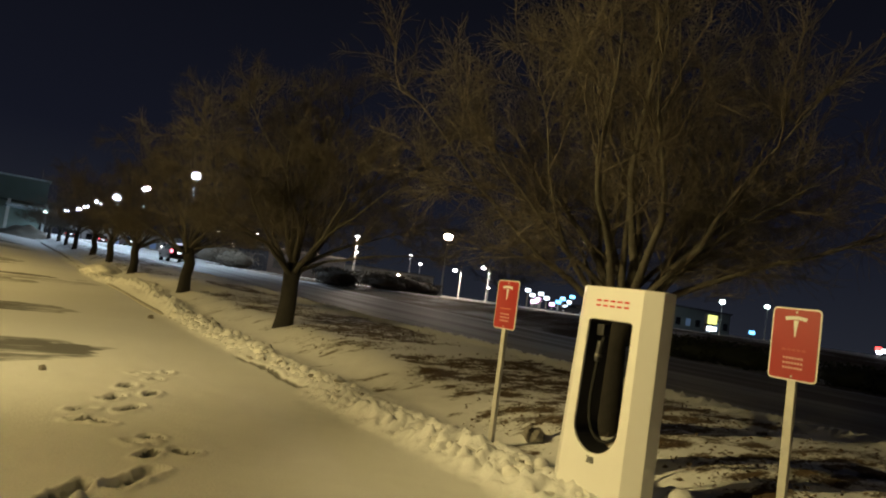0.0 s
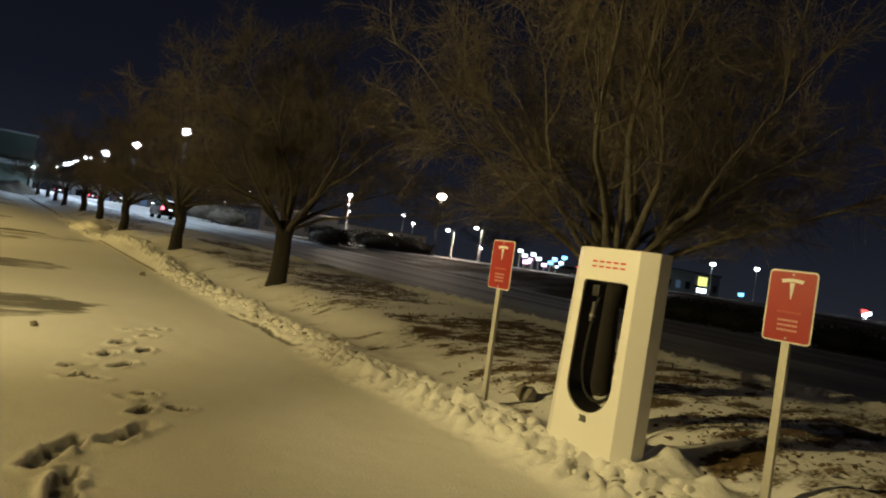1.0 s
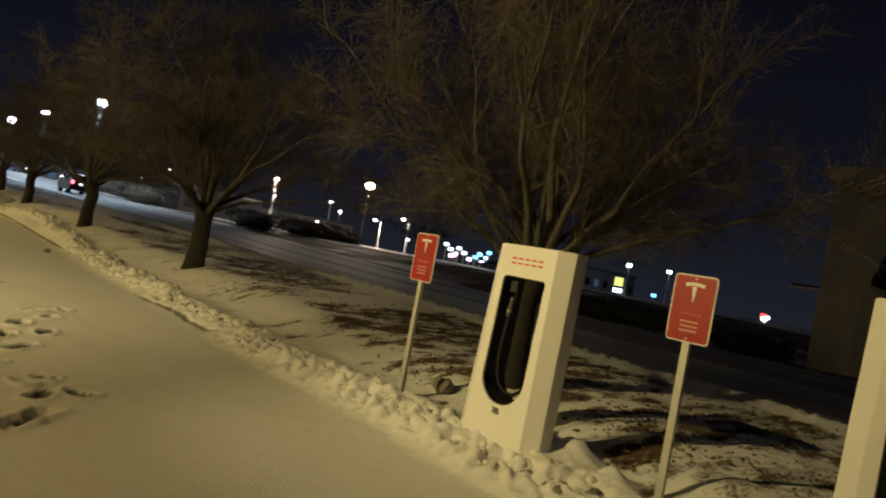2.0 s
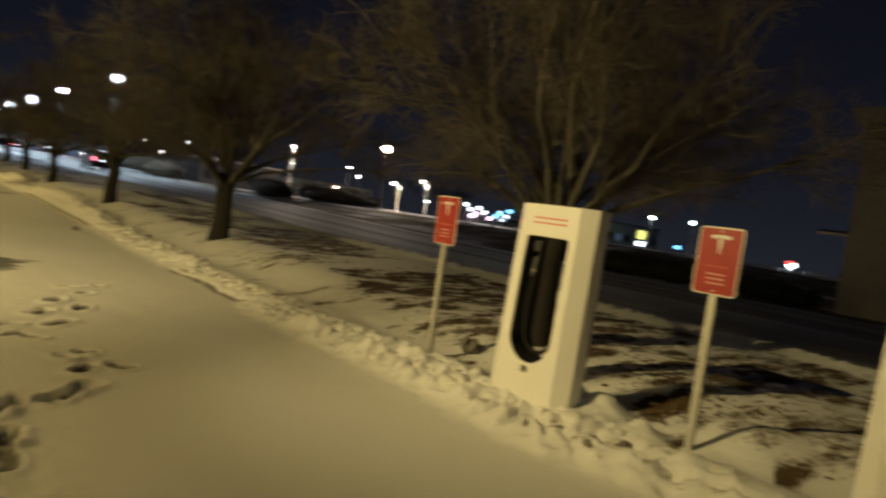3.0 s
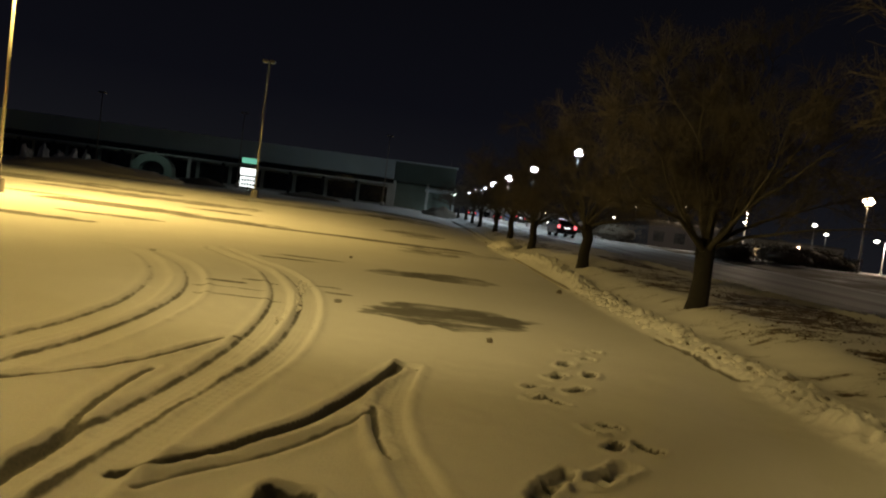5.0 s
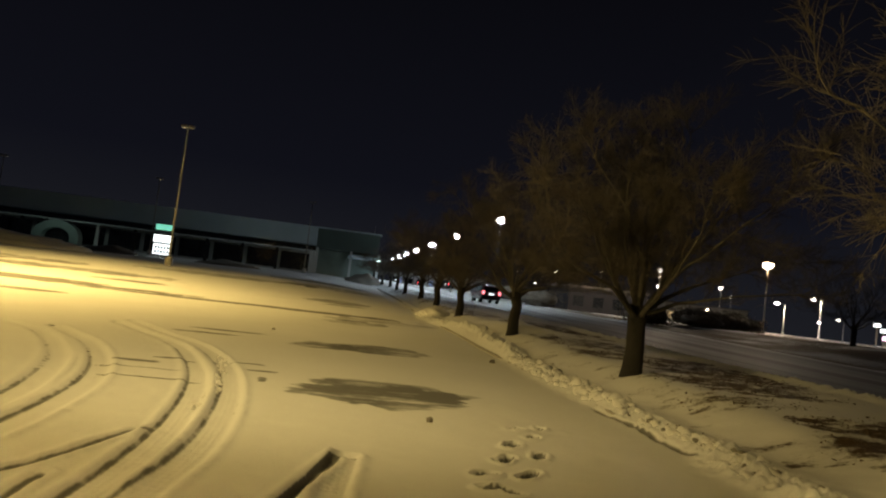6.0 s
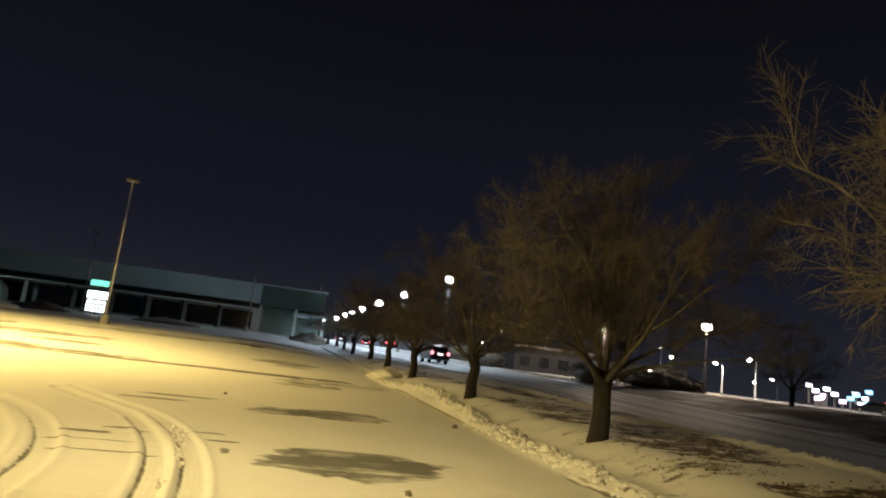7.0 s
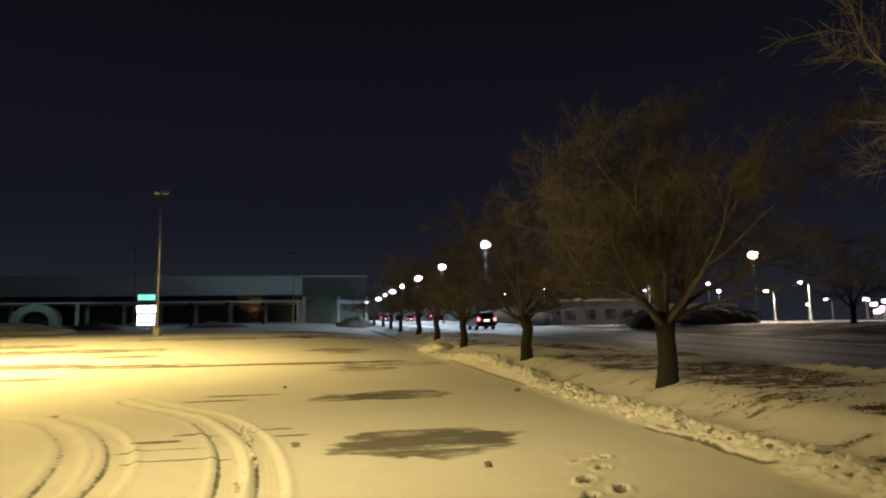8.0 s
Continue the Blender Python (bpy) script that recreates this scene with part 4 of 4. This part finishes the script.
        if k < 12:
            win = part("shop_window", boxes(((x - 4.6, F + 2.86, 0.3), (x - 0.3, F + 2.97, 2.9))), M_GLASS_SHADE, th)
            for q in (x - 4.6, x - 3.1, x - 1.7, x - 0.36):
                part("mullion", boxes(((q, F + 2.80, 0.3), (q + 0.07, F + 2.855, 2.9))), M_GLASS_SHADE, win)
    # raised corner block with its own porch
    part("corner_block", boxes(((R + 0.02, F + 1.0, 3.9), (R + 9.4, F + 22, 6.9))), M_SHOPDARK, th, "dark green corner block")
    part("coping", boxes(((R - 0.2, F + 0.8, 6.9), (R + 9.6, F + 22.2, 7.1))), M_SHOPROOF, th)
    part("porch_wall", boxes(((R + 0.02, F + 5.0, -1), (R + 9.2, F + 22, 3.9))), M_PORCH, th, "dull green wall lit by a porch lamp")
    part("porch_roof", boxes(((R + 5.0, F - 2.5, 3.0), (R + 9.8, F + 5.0, 3.3))), M_SHOPROOF, th)
    for x in (R + 0.3, R + 5.3, R + 9.4):
        part("column", boxes(((x - 0.18, F - 0.4, -0.4), (x + 0.18, F, 3.9)), bevel=0.03), M_SHOPWALL, th)
    lamp = part("porch_lamp", boxes(((R + 9.0, F - 2.62, 2.7), (R + 9.5, F - 2.52, 2.95))), M_LIT_GREEN, th, "lit porch lamp")
    part("bracket", boxes(((R + 9.2, F - 2.52, 2.85), (R + 9.3, F - 2.4, 3.05))), M_HEAD, lamp)
    vent = part("roof_vent", boxes(((R - 8, F + 8, 6.6), (R - 6.5, F + 9.5, 7.6)), bevel=0.05), M_HEAD, th)
    part("aerial", cones(((R + 8.5, F + 2.0, 7.1), (R + 8.5, F + 2.0, 8.6), 0.04, 0.02), sides=6), M_HEAD, th)
    # arched entrance at the far end
    arch = [(-41.1, -0.3)] + [(-38.2 - 2.9 * math.cos(math.pi * k / 12), 0.9 + 2.2 * math.sin(math.pi * k / 12)) for k in range(13)] + [(-35.3, -0.3)]
    inner = [(-36.4, -0.3)] + [(-38.2 + 1.8 * math.cos(math.pi * k / 12), 0.8 + 1.3 * math.sin(math.pi * k / 12)) for k in range(13)] + [(-40.0, -0.3)]
    ent = part("arched_entrance", prism(arch + inner, "y", F - 3.2, F - 1.6), M_PORCH, th, "dull pale green arched entrance")
    part("door", boxes(((-40.0, F - 1.9, -0.3), (-36.4, F - 1.7, 2.1))), M_GLASS_SHADE, ent)
    return th


store()
# added light on the arched entrance; no lamp stands here
spot_light("far_light", (-37.5, 91.5, 7.0), 70, (0.75, 1.0, 0.9), 170)
# added light on the store front, whose own poles are unlit
spot_light("far_light", (-12.0, 86.0, 11.5), 120, (0.7, 0.95, 1.0), 170)


def lit_sign(name, label, place, parts, post=True):
    """A sign of lit boxes on a post: parts are (y-facing width, low, high, material)."""
    th = thing(name, label, "sign", place)
    if post:
        part("post", boxes(((-0.12, -0.1, -0.3), (0.12, 0.1, parts[0][1] + 0.2))), M_POLE, th)
    for w, lo, hi, mat in parts:
        cab = part("cabinet", boxes(((-w / 2 - 0.06, -0.15, lo - 0.06), (w / 2 + 0.06, 0.2, hi + 0.06)), bevel=0.03), M_HEAD, th)
        part("lit_face", boxes(((-w / 2, -0.17, lo), (w / 2, -0.152, hi))), mat, cab)
    return th


ps = lit_sign("pylon_sign", "lit white and green store sign board beside the lot pole", (-20.7, 81.0, at_ground(-20.7, 81)),
              [(1.9, 0.35, 1.55, M_GLOW_WHITE), (2.05, 1.75, 2.6, M_GLOW_WHITE), (1.9, 3.2, 3.85, M_GLOW_GREEN)])
for r in range(2):
    for c in range(5):
        part("print", boxes(((-0.8 + c * 0.34, -0.19, 0.5 + 0.5 * r), (-0.56 + c * 0.34, -0.175, 0.82 + 0.5 * r))), M_SHOPDARK, ps, "dark block of print")


# ---- snow heaps in the lot ----
def heap(label, x, y, sx, sy, h, seed, mat, rough=0.2):
    bm = bmesh.new()
    bmesh.ops.create_icosphere(bm, subdivisions=4, radius=1.0)
    base = at_ground(x, y) - 0.05
    for v in bm.verts:
        n = noise.fractal(v.co * 2.2 + Vector((seed, 0, 0)), 1.0, 2.0, 4)
        k = 1 + rough * n
        v.co = Vector((v.co.x * sx * k, v.co.y * sy * k, max(v.co.z, -0.1) * h * (1 + 1.4 * rough * n) * (1 - 0.35 * math.hypot(v.co.x, v.co.y))))
    th = part("snow_mound", bm, mat, None, label, smooth=True)
    th.location = (x, y, base)
    return tagged(th, category="snow heap")


heap("low brownish heap of ploughed snow at the lot's end", 3.2, 84.0, 2.8, 2.2, 1.35, 3, M_DIRTY_SHADED)
heap("long pale heap of ploughed snow in the dim lot", -30.0, 62.0, 8.0, 2.5, 1.3, 7, M_SNOW)
heap("low heap of ploughed snow in the dim lot", -42.0, 84.0, 9.0, 2.5, 1.2, 9, M_SNOW)
for k, (mx, my) in enumerate(((-48.1, 82.6), (-46.5, 83.5), (-45.0, 84.3), (-43.6, 85.0), (-42.4, 85.6))):
    heap("rounded shrub under snow beside the dim lot", mx, my, 0.75, 0.7, 2.1 + 0.25 * math.sin(k * 2.3), 30 + 3 * k, M_SNOW, 0.35)
heap("dark low heap of dirty snow before the store", -24.0, 74.0, 3.0, 1.5, 0.8, 5, M_DIRTY_SHADED)
heap("dark low heap of dirty snow before the store", -12.5, 78.0, 3.6, 1.5, 0.7, 12, M_DIRTY_SHADED)
heap("ploughed snow heap at the bend of the kerb", 4.6, 33.5, 0.9, 1.6, 0.55, 15, M_SNOW)


# ---- clods on the bank ----
def clods(name, label, rows, mat, seed):
    """Broken lumps of snow, each a small rough stone shape, as one mass."""
    rng = np.random.default_rng(seed)
    bm = bmesh.new()
    bmesh.ops.create_icosphere(bm, subdivisions=2, radius=1.0)
    unit = np.array([v.co[:] for v in bm.verts])
    tri = np.array([[v.index for v in f.verts] for f in bm.faces])
    bm.free()
    V, F = [], []
    for x, y, z, s in rows:
        dents = rng.normal(0, 1, (3, 3))
        swell = 1 + 0.22 * np.sin(unit @ dents.T * 2.2).sum(1, keepdims=True) + rng.normal(0, 0.05, (len(unit), 1))
        k = unit * swell * s * rng.uniform(0.7, 1.3, 3) * (1, 1, 0.75)
        F.append(tri + len(unit) * len(V))
        V.append(k + (x, y, z))
    ob = mesh_object(name, np.concatenate(V), [tuple(int(i) for i in f) for f in np.concatenate(F)], mat, None, True)
    return tagged(ob, label, "snow", kind="stuff")


def clod_rows(n, seed, lo, hi, off_lo, off_hi, y0, y1):
    rng = np.random.default_rng(seed)
    rows = []
    for _ in range(n):
        y = y0 + (y1 - y0) * rng.uniform() ** 1.5
        x = float(bank_line(np.array(y))) + rng.uniform(off_lo, off_hi)
        d = x - float(bank_line(np.array(y)))
        if 7.9 < y < 11.6 and d < 0.12:
            continue
        crest = 0.15 * math.exp(-(max(-d, 0) / 0.2) ** 2 - (max(d, 0) / 0.42) ** 2)
        s = lo + (hi - lo) * rng.uniform() ** 2.2
        rows.append((x, y, at_ground(x, y) + 0.7 * crest - s * 0.15, s))
    return rows


clods("snow_clods", "broken clods of snow along the ploughed bank", clod_rows(800, 5, 0.012, 0.095, -0.12, 0.42, 0.2, 26), M_SNOW, 6)
clods("bank_clods", "coarse broken lumps of snow on the far bank", clod_rows(420, 15, 0.03, 0.13, -0.1, 0.4, 11, 34), M_SNOW, 16)
# dark colour gives the shaded lumps here, along with some ice chunks
clods("dark_clods", "dark lumps, icy and shaded, thrown onto the bank's far side", clod_rows(260, 8, 0.02, 0.08, 0.05, 0.45, 0.4, 26), M_DIRTY_SHADED, 9)


def track_clods():
    """Small lumps thrown up between the two loops of tyre tracks."""
    rng = np.random.default_rng(31)
    rows = []
    for _ in range(70):
        y = rng.uniform(8.6, 13.2)
        x = -2.0 - 0.02 * (y - 8.5) - 0.045 * max(y - 9.5, 0) ** 1.6 + rng.normal(0, 0.05)
        s = rng.uniform(0.010, 0.034)
        rows.append((x, y, at_ground(x, y) + 0.3 * s, s))
    return rows


clods("track_clods", "small broken lumps of snow between tyre tracks", track_clods(), M_SNOW, 33)


def loose_clod(x, y, s, seed, mat, label):
    bm = bmesh.new()
    bmesh.ops.create_icosphere(bm, subdivisions=2, radius=1.0)
    for v in bm.verts:
        v.co *= s * (1 + 0.5 * noise.noise(v.co * 1.7 + Vector((seed * 3.1, 0, 0))))
        v.co.z *= 0.75
    ob = part("ice_lump", bm, mat, None, label)
    ob.location = (x, y, at_ground(x, y) + s * 0.42)
    tagged(ob, category="ice lump", group="loose ice lumps")


loose_clod(0.775, 9.1, 0.05, 1, M_DIRTY_SHADED, "small dark lump of ice lying on flat snow")
loose_clod(3.53, 16.83, 0.08, 2, M_DIRTY_SHADED, "dark lump of ice beside the ploughed bank")
loose_clod(5.05, 4.75, 0.13, 3, M_DIRTY_SHADED, "dark frozen clod on the snow behind a sign")
loose_clod(-2.1, 19.6, 0.05, 4, M_DIRTY_SHADED, "small dark lump of ice lying on flat snow")


# ---- fallen leaves ----
def fallen_leaves():
    """Curled brown leaves caught in the snow of the island."""
    rng = np.random.default_rng(77)
    V, F = [], []
    for px, py, sx, sy, much in LITTER_SHADE:
        for _ in range(int(170 * much) if py < 22 else 40):
            a, r = rng.uniform(0, 2 * math.pi), rng.uniform() ** 0.5 * 1.15
            x, y = px + sx * r * math.cos(a), py + sy * r * math.sin(a)
            if not 4.55 < x < 10.3:
                continue
            z = at_ground(x, y) + rng.uniform(0.0, 0.035)
            s, t, tilt = rng.uniform(0.016, 0.036), rng.uniform(0, 6.28), rng.uniform(-0.6, 0.6)
            c, d = math.cos(t) * s, math.sin(t) * s
            n = len(V)
            V += [(x - c, y - d, z), (x + d * 0.5, y - c * 0.5, z + tilt * s), (x + c, y + d, z + s * 0.4), (x - d * 0.5, y + c * 0.5, z + s * 0.7)]
            F += [(n, n + 1, n + 2), (n, n + 2, n + 3)]
    ob = mesh_object("fallen_leaves", V, F, M_DEADLEAF)
    return tagged(ob, "dry brown leaves scattered over snowy grass", "leaves", kind="stuff")


M_DEADLEAF = material("dead_leaf", (0.12, 0.085, 0.05), 0.8, 0, 0.5, 2, 0)
fallen_leaves()


# ---- across the road ----
def corner_building():
    """Tan masonry building with a capped corner pier and a black awning."""
    X = 27.0
    z0 = at_ground(X, 2)
    th = thing("corner_building", "tan masonry building with a capped corner pier and black awning", "building", (X, 0, z0))
    wall = part("wall", boxes(((0, -26, -1), (18, 6.2, 6.45))), M_BRICK, th)
    pier = part("pier", boxes(((-0.3, 5.95, -1), (1.8, 8.0, 7.0))), M_BRICK, th, "tan corner pier")
    part("pier_cap", prism([(5.8, 6.95), (8.15, 6.95), (8.5, 7.5), (5.45, 7.5)], "x", -0.75, 2.2), M_CONCRETE, pier, "flared pale cap")
    part("coping", boxes(((-0.12, -26, 6.40), (0.6, 5.95, 6.75))), M_CONCRETE, th, "pale coping")
    part("north_wall", boxes(((1.8, 6.2, -1), (18, 7.6, 6.3))), M_BRICK, th)
    part("awning", prism([(-0.02, 3.25), (-1.5, 3.25), (-1.5, 3.45), (-0.02, 4.75)], "y", -24, 6.1), M_AWNING, th, "black cloth awning")
    side = part("side_canopy", boxes(((0.6, 8.0, 2.95), (1.7, 9.3, 3.1))), M_AWNING, th)
    # white strip that paints the lit edge of the side canopy
    part("trim", boxes(((0.5, 8.0, 2.90), (0.59, 9.3, 3.0))), M_SIGNWHITE, side, "white strip for the canopy's lit edge")
    for k in range(6):
        y = 3.4 - 4.6 * k
        win = part("window", boxes(((-0.06, y - 1.5, 0.9), (-0.01, y + 1.5, 3.0))), M_GLASS_SHADE, th)
        part("window_frame", boxes(((-0.09, y - 1.58, 0.82), (-0.062, y - 1.5, 3.08)), ((-0.09, y + 1.5, 0.82), (-0.062, y + 1.58, 3.08)), ((-0.09, y - 1.5, 3.0), (-0.062, y + 1.5, 3.08)), ((-0.09, y - 1.5, 0.82), (-0.062, y + 1.5, 0.9)), ((-0.09, y - 0.03, 0.9), (-0.062, y + 0.03, 3.0))), M_CONCRETE, win)
    return th


corner_building()


def hedge(x, y, long, deep, tall, turn, seed, mat, label, name="hedge"):
    """Clipped shrubs: a dark core of clumps under many small leaves."""
    rng = np.random.default_rng(seed)
    n = int(900 * min(long * tall, 8) / 4)
    p = rng.uniform(-1, 1, (n, 3))
    p /= np.maximum(np.abs(p).max(1, keepdims=True), 0.35) ** 0.8
    p = p * (1 + 0.10 * rng.normal(0, 1, (n, 1)))
    c = p * (long / 2, deep / 2, tall / 2) * (0.85 + 0.15 * np.sin(p[:, :1] * 7 + seed)) + (0, 0, tall / 2)
    c[:, 2] = np.maximum(c[:, 2], 0.03)
    V, F = [], []
    for k, q in enumerate(c):
        a, b = rng.normal(0, 1, 3), rng.normal(0, 1, 3)
        a, b = a / np.linalg.norm(a) * 0.11, b / np.linalg.norm(b) * 0.07
        V += [q - a, q + b, q + a, q - b]
        F.append((4 * k, 4 * k + 1, 4 * k + 2, 4 * k + 3))
    th = thing(name, label, "shrub", (x, y, at_ground(x, y)), turn)
    tagged(mesh_object("leaves", V, F, mat, th), kind="stuff")
    bm = bmesh.new()
    bmesh.ops.create_icosphere(bm, subdivisions=3, radius=1.0)
    for v in bm.verts:
        v.co = Vector((v.co.x * long * 0.46, v.co.y * deep * 0.46, max(v.co.z, -0.9) * tall * 0.46 + tall * 0.44)) * (1 + 0.12 * noise.noise(v.co * 3 + Vector((seed, 0, 0))))
    part("core", bm, mat, th, smooth=True)
    return th


for k, (hx, hy, long, tall) in enumerate(((25.6, 19.0, 4.4, 1.1), (25.8, 16.6, 2.4, 1.2), (26.2, 14.6, 3.0, 1.2), (26.5, 10.4, 2.6, 1.1), (26.4, 9.2, 1.6, 0.9))):
    hedge(hx, hy, long, 1.5, 0.8 * tall, 90, 40 + k, M_LEAF, "dark clipped evergreen hedge across the road")
for k, (hx, hy, long, tall) in enumerate(((37, 62, 8, 1.9), (42, 66, 7, 1.7), (33, 56, 5, 1.3), (47, 70, 6, 1.4), (27.5, 56, 5, 1.6), (23.5, 75, 6, 2.0), (26, 92, 8, 2.6))):
    hedge(hx, hy, long, 4.0, tall, 20 * k, 60 + k, M_BRUSH, "dry leafless brush on the bank beyond the road", "brush")


def far_block(label, x, y, w, d, h, mat, windows, lit):
    z = at_ground(x, y)
    th = thing("far_building", label, "building", (x, y, z))
    part("wall", boxes(((0, 0, -1), (w, d, h))), mat, th)
    part("roof", boxes(((-0.3, -0.3, h), (w + 0.3, d + 0.3, h + 0.35))), M_HEAD, th)
    for k in range(windows):
        q = (k + 0.5) * w / windows
        win = part("window", boxes(((q - 0.9, -0.06, 0.9), (q + 0.9, -0.01, 2.6))), lit if k % 3 == 0 else M_GLASS_SHADE, th)
        part("lintel", boxes(((q - 1.0, -0.09, 2.6), (q + 1.0, -0.02, 2.72))), mat, win)
        part("sill", boxes(((q - 1.0, -0.09, 0.78), (q + 1.0, -0.02, 0.9))), mat, win)
    return th


M_WARMWIN = material("warm_lit_window", (1.0, 0.72, 0.38), emit=0.35)
M_BLUEWIN = material("blue_lit_window", (0.45, 0.65, 1.0), emit=0.03)
far_block("low tan building with a few lit windows beyond the brush", 78, 146, 22, 12, 4.6, M_BRICK, 7, M_WARMWIN)
far_block("low dark building with unlit windows beyond the road", 38, 104, 14, 10, 4.0, M_AWNING, 4, M_GLASS_SHADE)
far_block("long low building with lit windows at the road's far end", 18, 205, 30, 12, 5.0, M_SHOPWALL, 9, M_BLUEWIN)
far_block("low pale shop beyond the far lot", 118, 88, 30, 14, 4.8, M_SHOPWALL, 8, M_BLUEWIN)
lit_sign("pylon_sign", "lit yellow and white sign board by a far shop", (60.0, 37.5, at_ground(60, 37.5)), [(1.7, 0.3, 0.75, M_GLOW_WHITE), (1.6, 1.0, 1.9, M_GLOW_YELLOW)])
GLOWS = [(78.5, 83.5, 2.1, M_GLOW_WHITE), (80.0, 84.0, 1.2, M_GLOW_PINK), (82.0, 85.0, 2.6, M_GLOW_WHITE), (84.0, 84.0, 1.0, M_GLOW_PINK), (77.5, 82.0, 1.0, M_GLOW_PINK),
         (86.5, 85.0, 1.6, M_GLOW_BLUE), (88.5, 86.0, 2.4, M_GLOW_WHITE), (90.5, 85.5, 1.2, M_GLOW_BLUE), (92.5, 86.0, 0.8, M_GLOW_WHITE), (95.0, 86.0, 1.4, M_GLOW_RED),
         (97.0, 86.0, 0.9, M_GLOW_PINK), (84.8, 80.0, 0.6, M_GLOW_BLUE), (108.0, 60.0, 0.8, M_GLOW_BLUE), (106.0, 40.0, 0.8, M_GLOW_RED), (107.5, 40.0, 0.6, M_GLOW_WHITE)]
GLOWS += [(79.2, 85.5, 2.9, M_GLOW_WHITE), (81.0, 82.5, 1.9, M_GLOW_WHITE), (83.0, 86.5, 1.6, M_GLOW_PINK), (85.5, 83.0, 2.2, M_GLOW_BLUE), (87.5, 84.0, 0.9, M_GLOW_WHITE),
          (89.5, 84.5, 2.9, M_GLOW_BLUE), (91.5, 87.0, 1.9, M_GLOW_WHITE), (94.0, 85.0, 0.9, M_GLOW_WHITE), (99.0, 87.0, 1.2, M_GLOW_RED)]
for gx, gy, gz, mat in GLOWS:
    s = lit_sign("shop_sign", "small lit shop sign on a post in the far lot", (gx, gy, at_ground(gx, gy)), [(0.9, gz, gz + 0.55, mat)])
    s.rotation_euler = (0, 0, radians(-40))


# ---- vehicles ----
def suv(label, x, y, turn, paint, tail, group):
    th = thing("suv", label, "car", (x, y, at_ground(x, y) + 0.012), turn, group)
    side = [(-2.3, 0.42), (-2.33, 0.75), (-2.28, 1.02), (-2.05, 1.08), (2.2, 1.02), (2.32, 0.80), (2.33, 0.42), (1.9, 0.30), (-1.9, 0.30)]
    bm = prism([(p[0], p[1]) for p in side], "x", -0.93, 0.93)
    bmesh.ops.bevel(bm, geom=list(bm.edges), offset=0.05, segments=2, affect="EDGES")
    body = part("body", bm, paint, th)
    cab = [(-2.22, 1.0), (-2.0, 1.62), (-1.8, 1.72), (0.35, 1.70), (1.2, 1.02)]
    bm = prism(cab, "x", -0.80, 0.80)
    bmesh.ops.bevel(bm, geom=list(bm.edges), offset=0.06, segments=2, affect="EDGES")
    part("cabin", bm, paint, th)
    glass = part("rear_window", prism([(-2.215, 1.10), (-2.06, 1.55), (-2.03, 1.55), (-2.185, 1.10)], "x", -0.66, 0.66), M_GLASS_SHADE, th)
    for s in (-1, 1):
        part("side_window", prism([(-1.75, 1.12), (-1.65, 1.58), (0.25, 1.58), (0.85, 1.12)], "x", s * 0.805 - 0.006, s * 0.805 + 0.006), M_GLASS_SHADE, th)
        part("tail_light", boxes(((s * 0.80 - 0.12, -2.37, 0.82), (s * 0.80 + 0.12, -2.29, 1.12)), bevel=0.02), tail, th)
        for wy in (-1.45, 1.45):
            w = new("wheel")
            w.parent = th
            w.location = (s * 0.82, wy, 0.36)
            part("tyre", cones(((-0.12, 0, 0), (0.12, 0, 0), 0.36, 0.36), sides=20), M_RUBBER, w)
            part("rim", cones(((-0.125, 0, 0), (0.125, 0, 0), 0.21, 0.21), sides=12), M_GALV, w)
    part("bumper", boxes(((-0.92, -2.42, 0.38), (0.92, -2.28, 0.62)), bevel=0.04), M_BLACK, th)
    part("number_plate", boxes(((-0.26, -2.352, 0.80), (0.26, -2.325, 0.92))), M_GLOW_WHITE, th, "plain lit number plate")
    return th


suv("dark red sport utility car with lit tail lights on the road", 14.4, 64.0, 0, M_CARPAINT, M_TAILHOT, "")
for cx, cy, turn in ((20.5, 128.0, 4), (13.2, 150.0, 0), (21.0, 165.0, 0), (21.5, 98.0, 180)):
    suv("dark car with small lit lamps far down the road", cx, cy, turn, M_CARDARK, M_TAIL if turn != 180 else M_LIT_WHITE, "far cars")
for cx, cy in ((83.0, 78.0), (87.0, 80.0), (91.5, 81.0), (96.0, 82.0)):
    suv("dark parked car in the far snowy lot", cx, cy, 40, M_CARDARK, M_TAIL, "far cars")


# lit snow of the lots beyond the road
def far_lot(name, x0, x1, y0, y1, label):
    z = max(at_ground(x0, y0), at_ground(x1, y1), at_ground(x0, y1), at_ground(x1, y0)) + 0.10
    return tagged(part(name, boxes(((x0, y0, z - 0.4), (x1, y1, z)), bevel=0.05), M_SNOW, None), label, "lot", kind="structure")


far_lot("pavement_far", 63, 80, 84, 100, "lit snowy lot beyond the brush")
far_lot("pavement_shops", 78, 100, 72, 83, "lit snowy lot before the far shops")
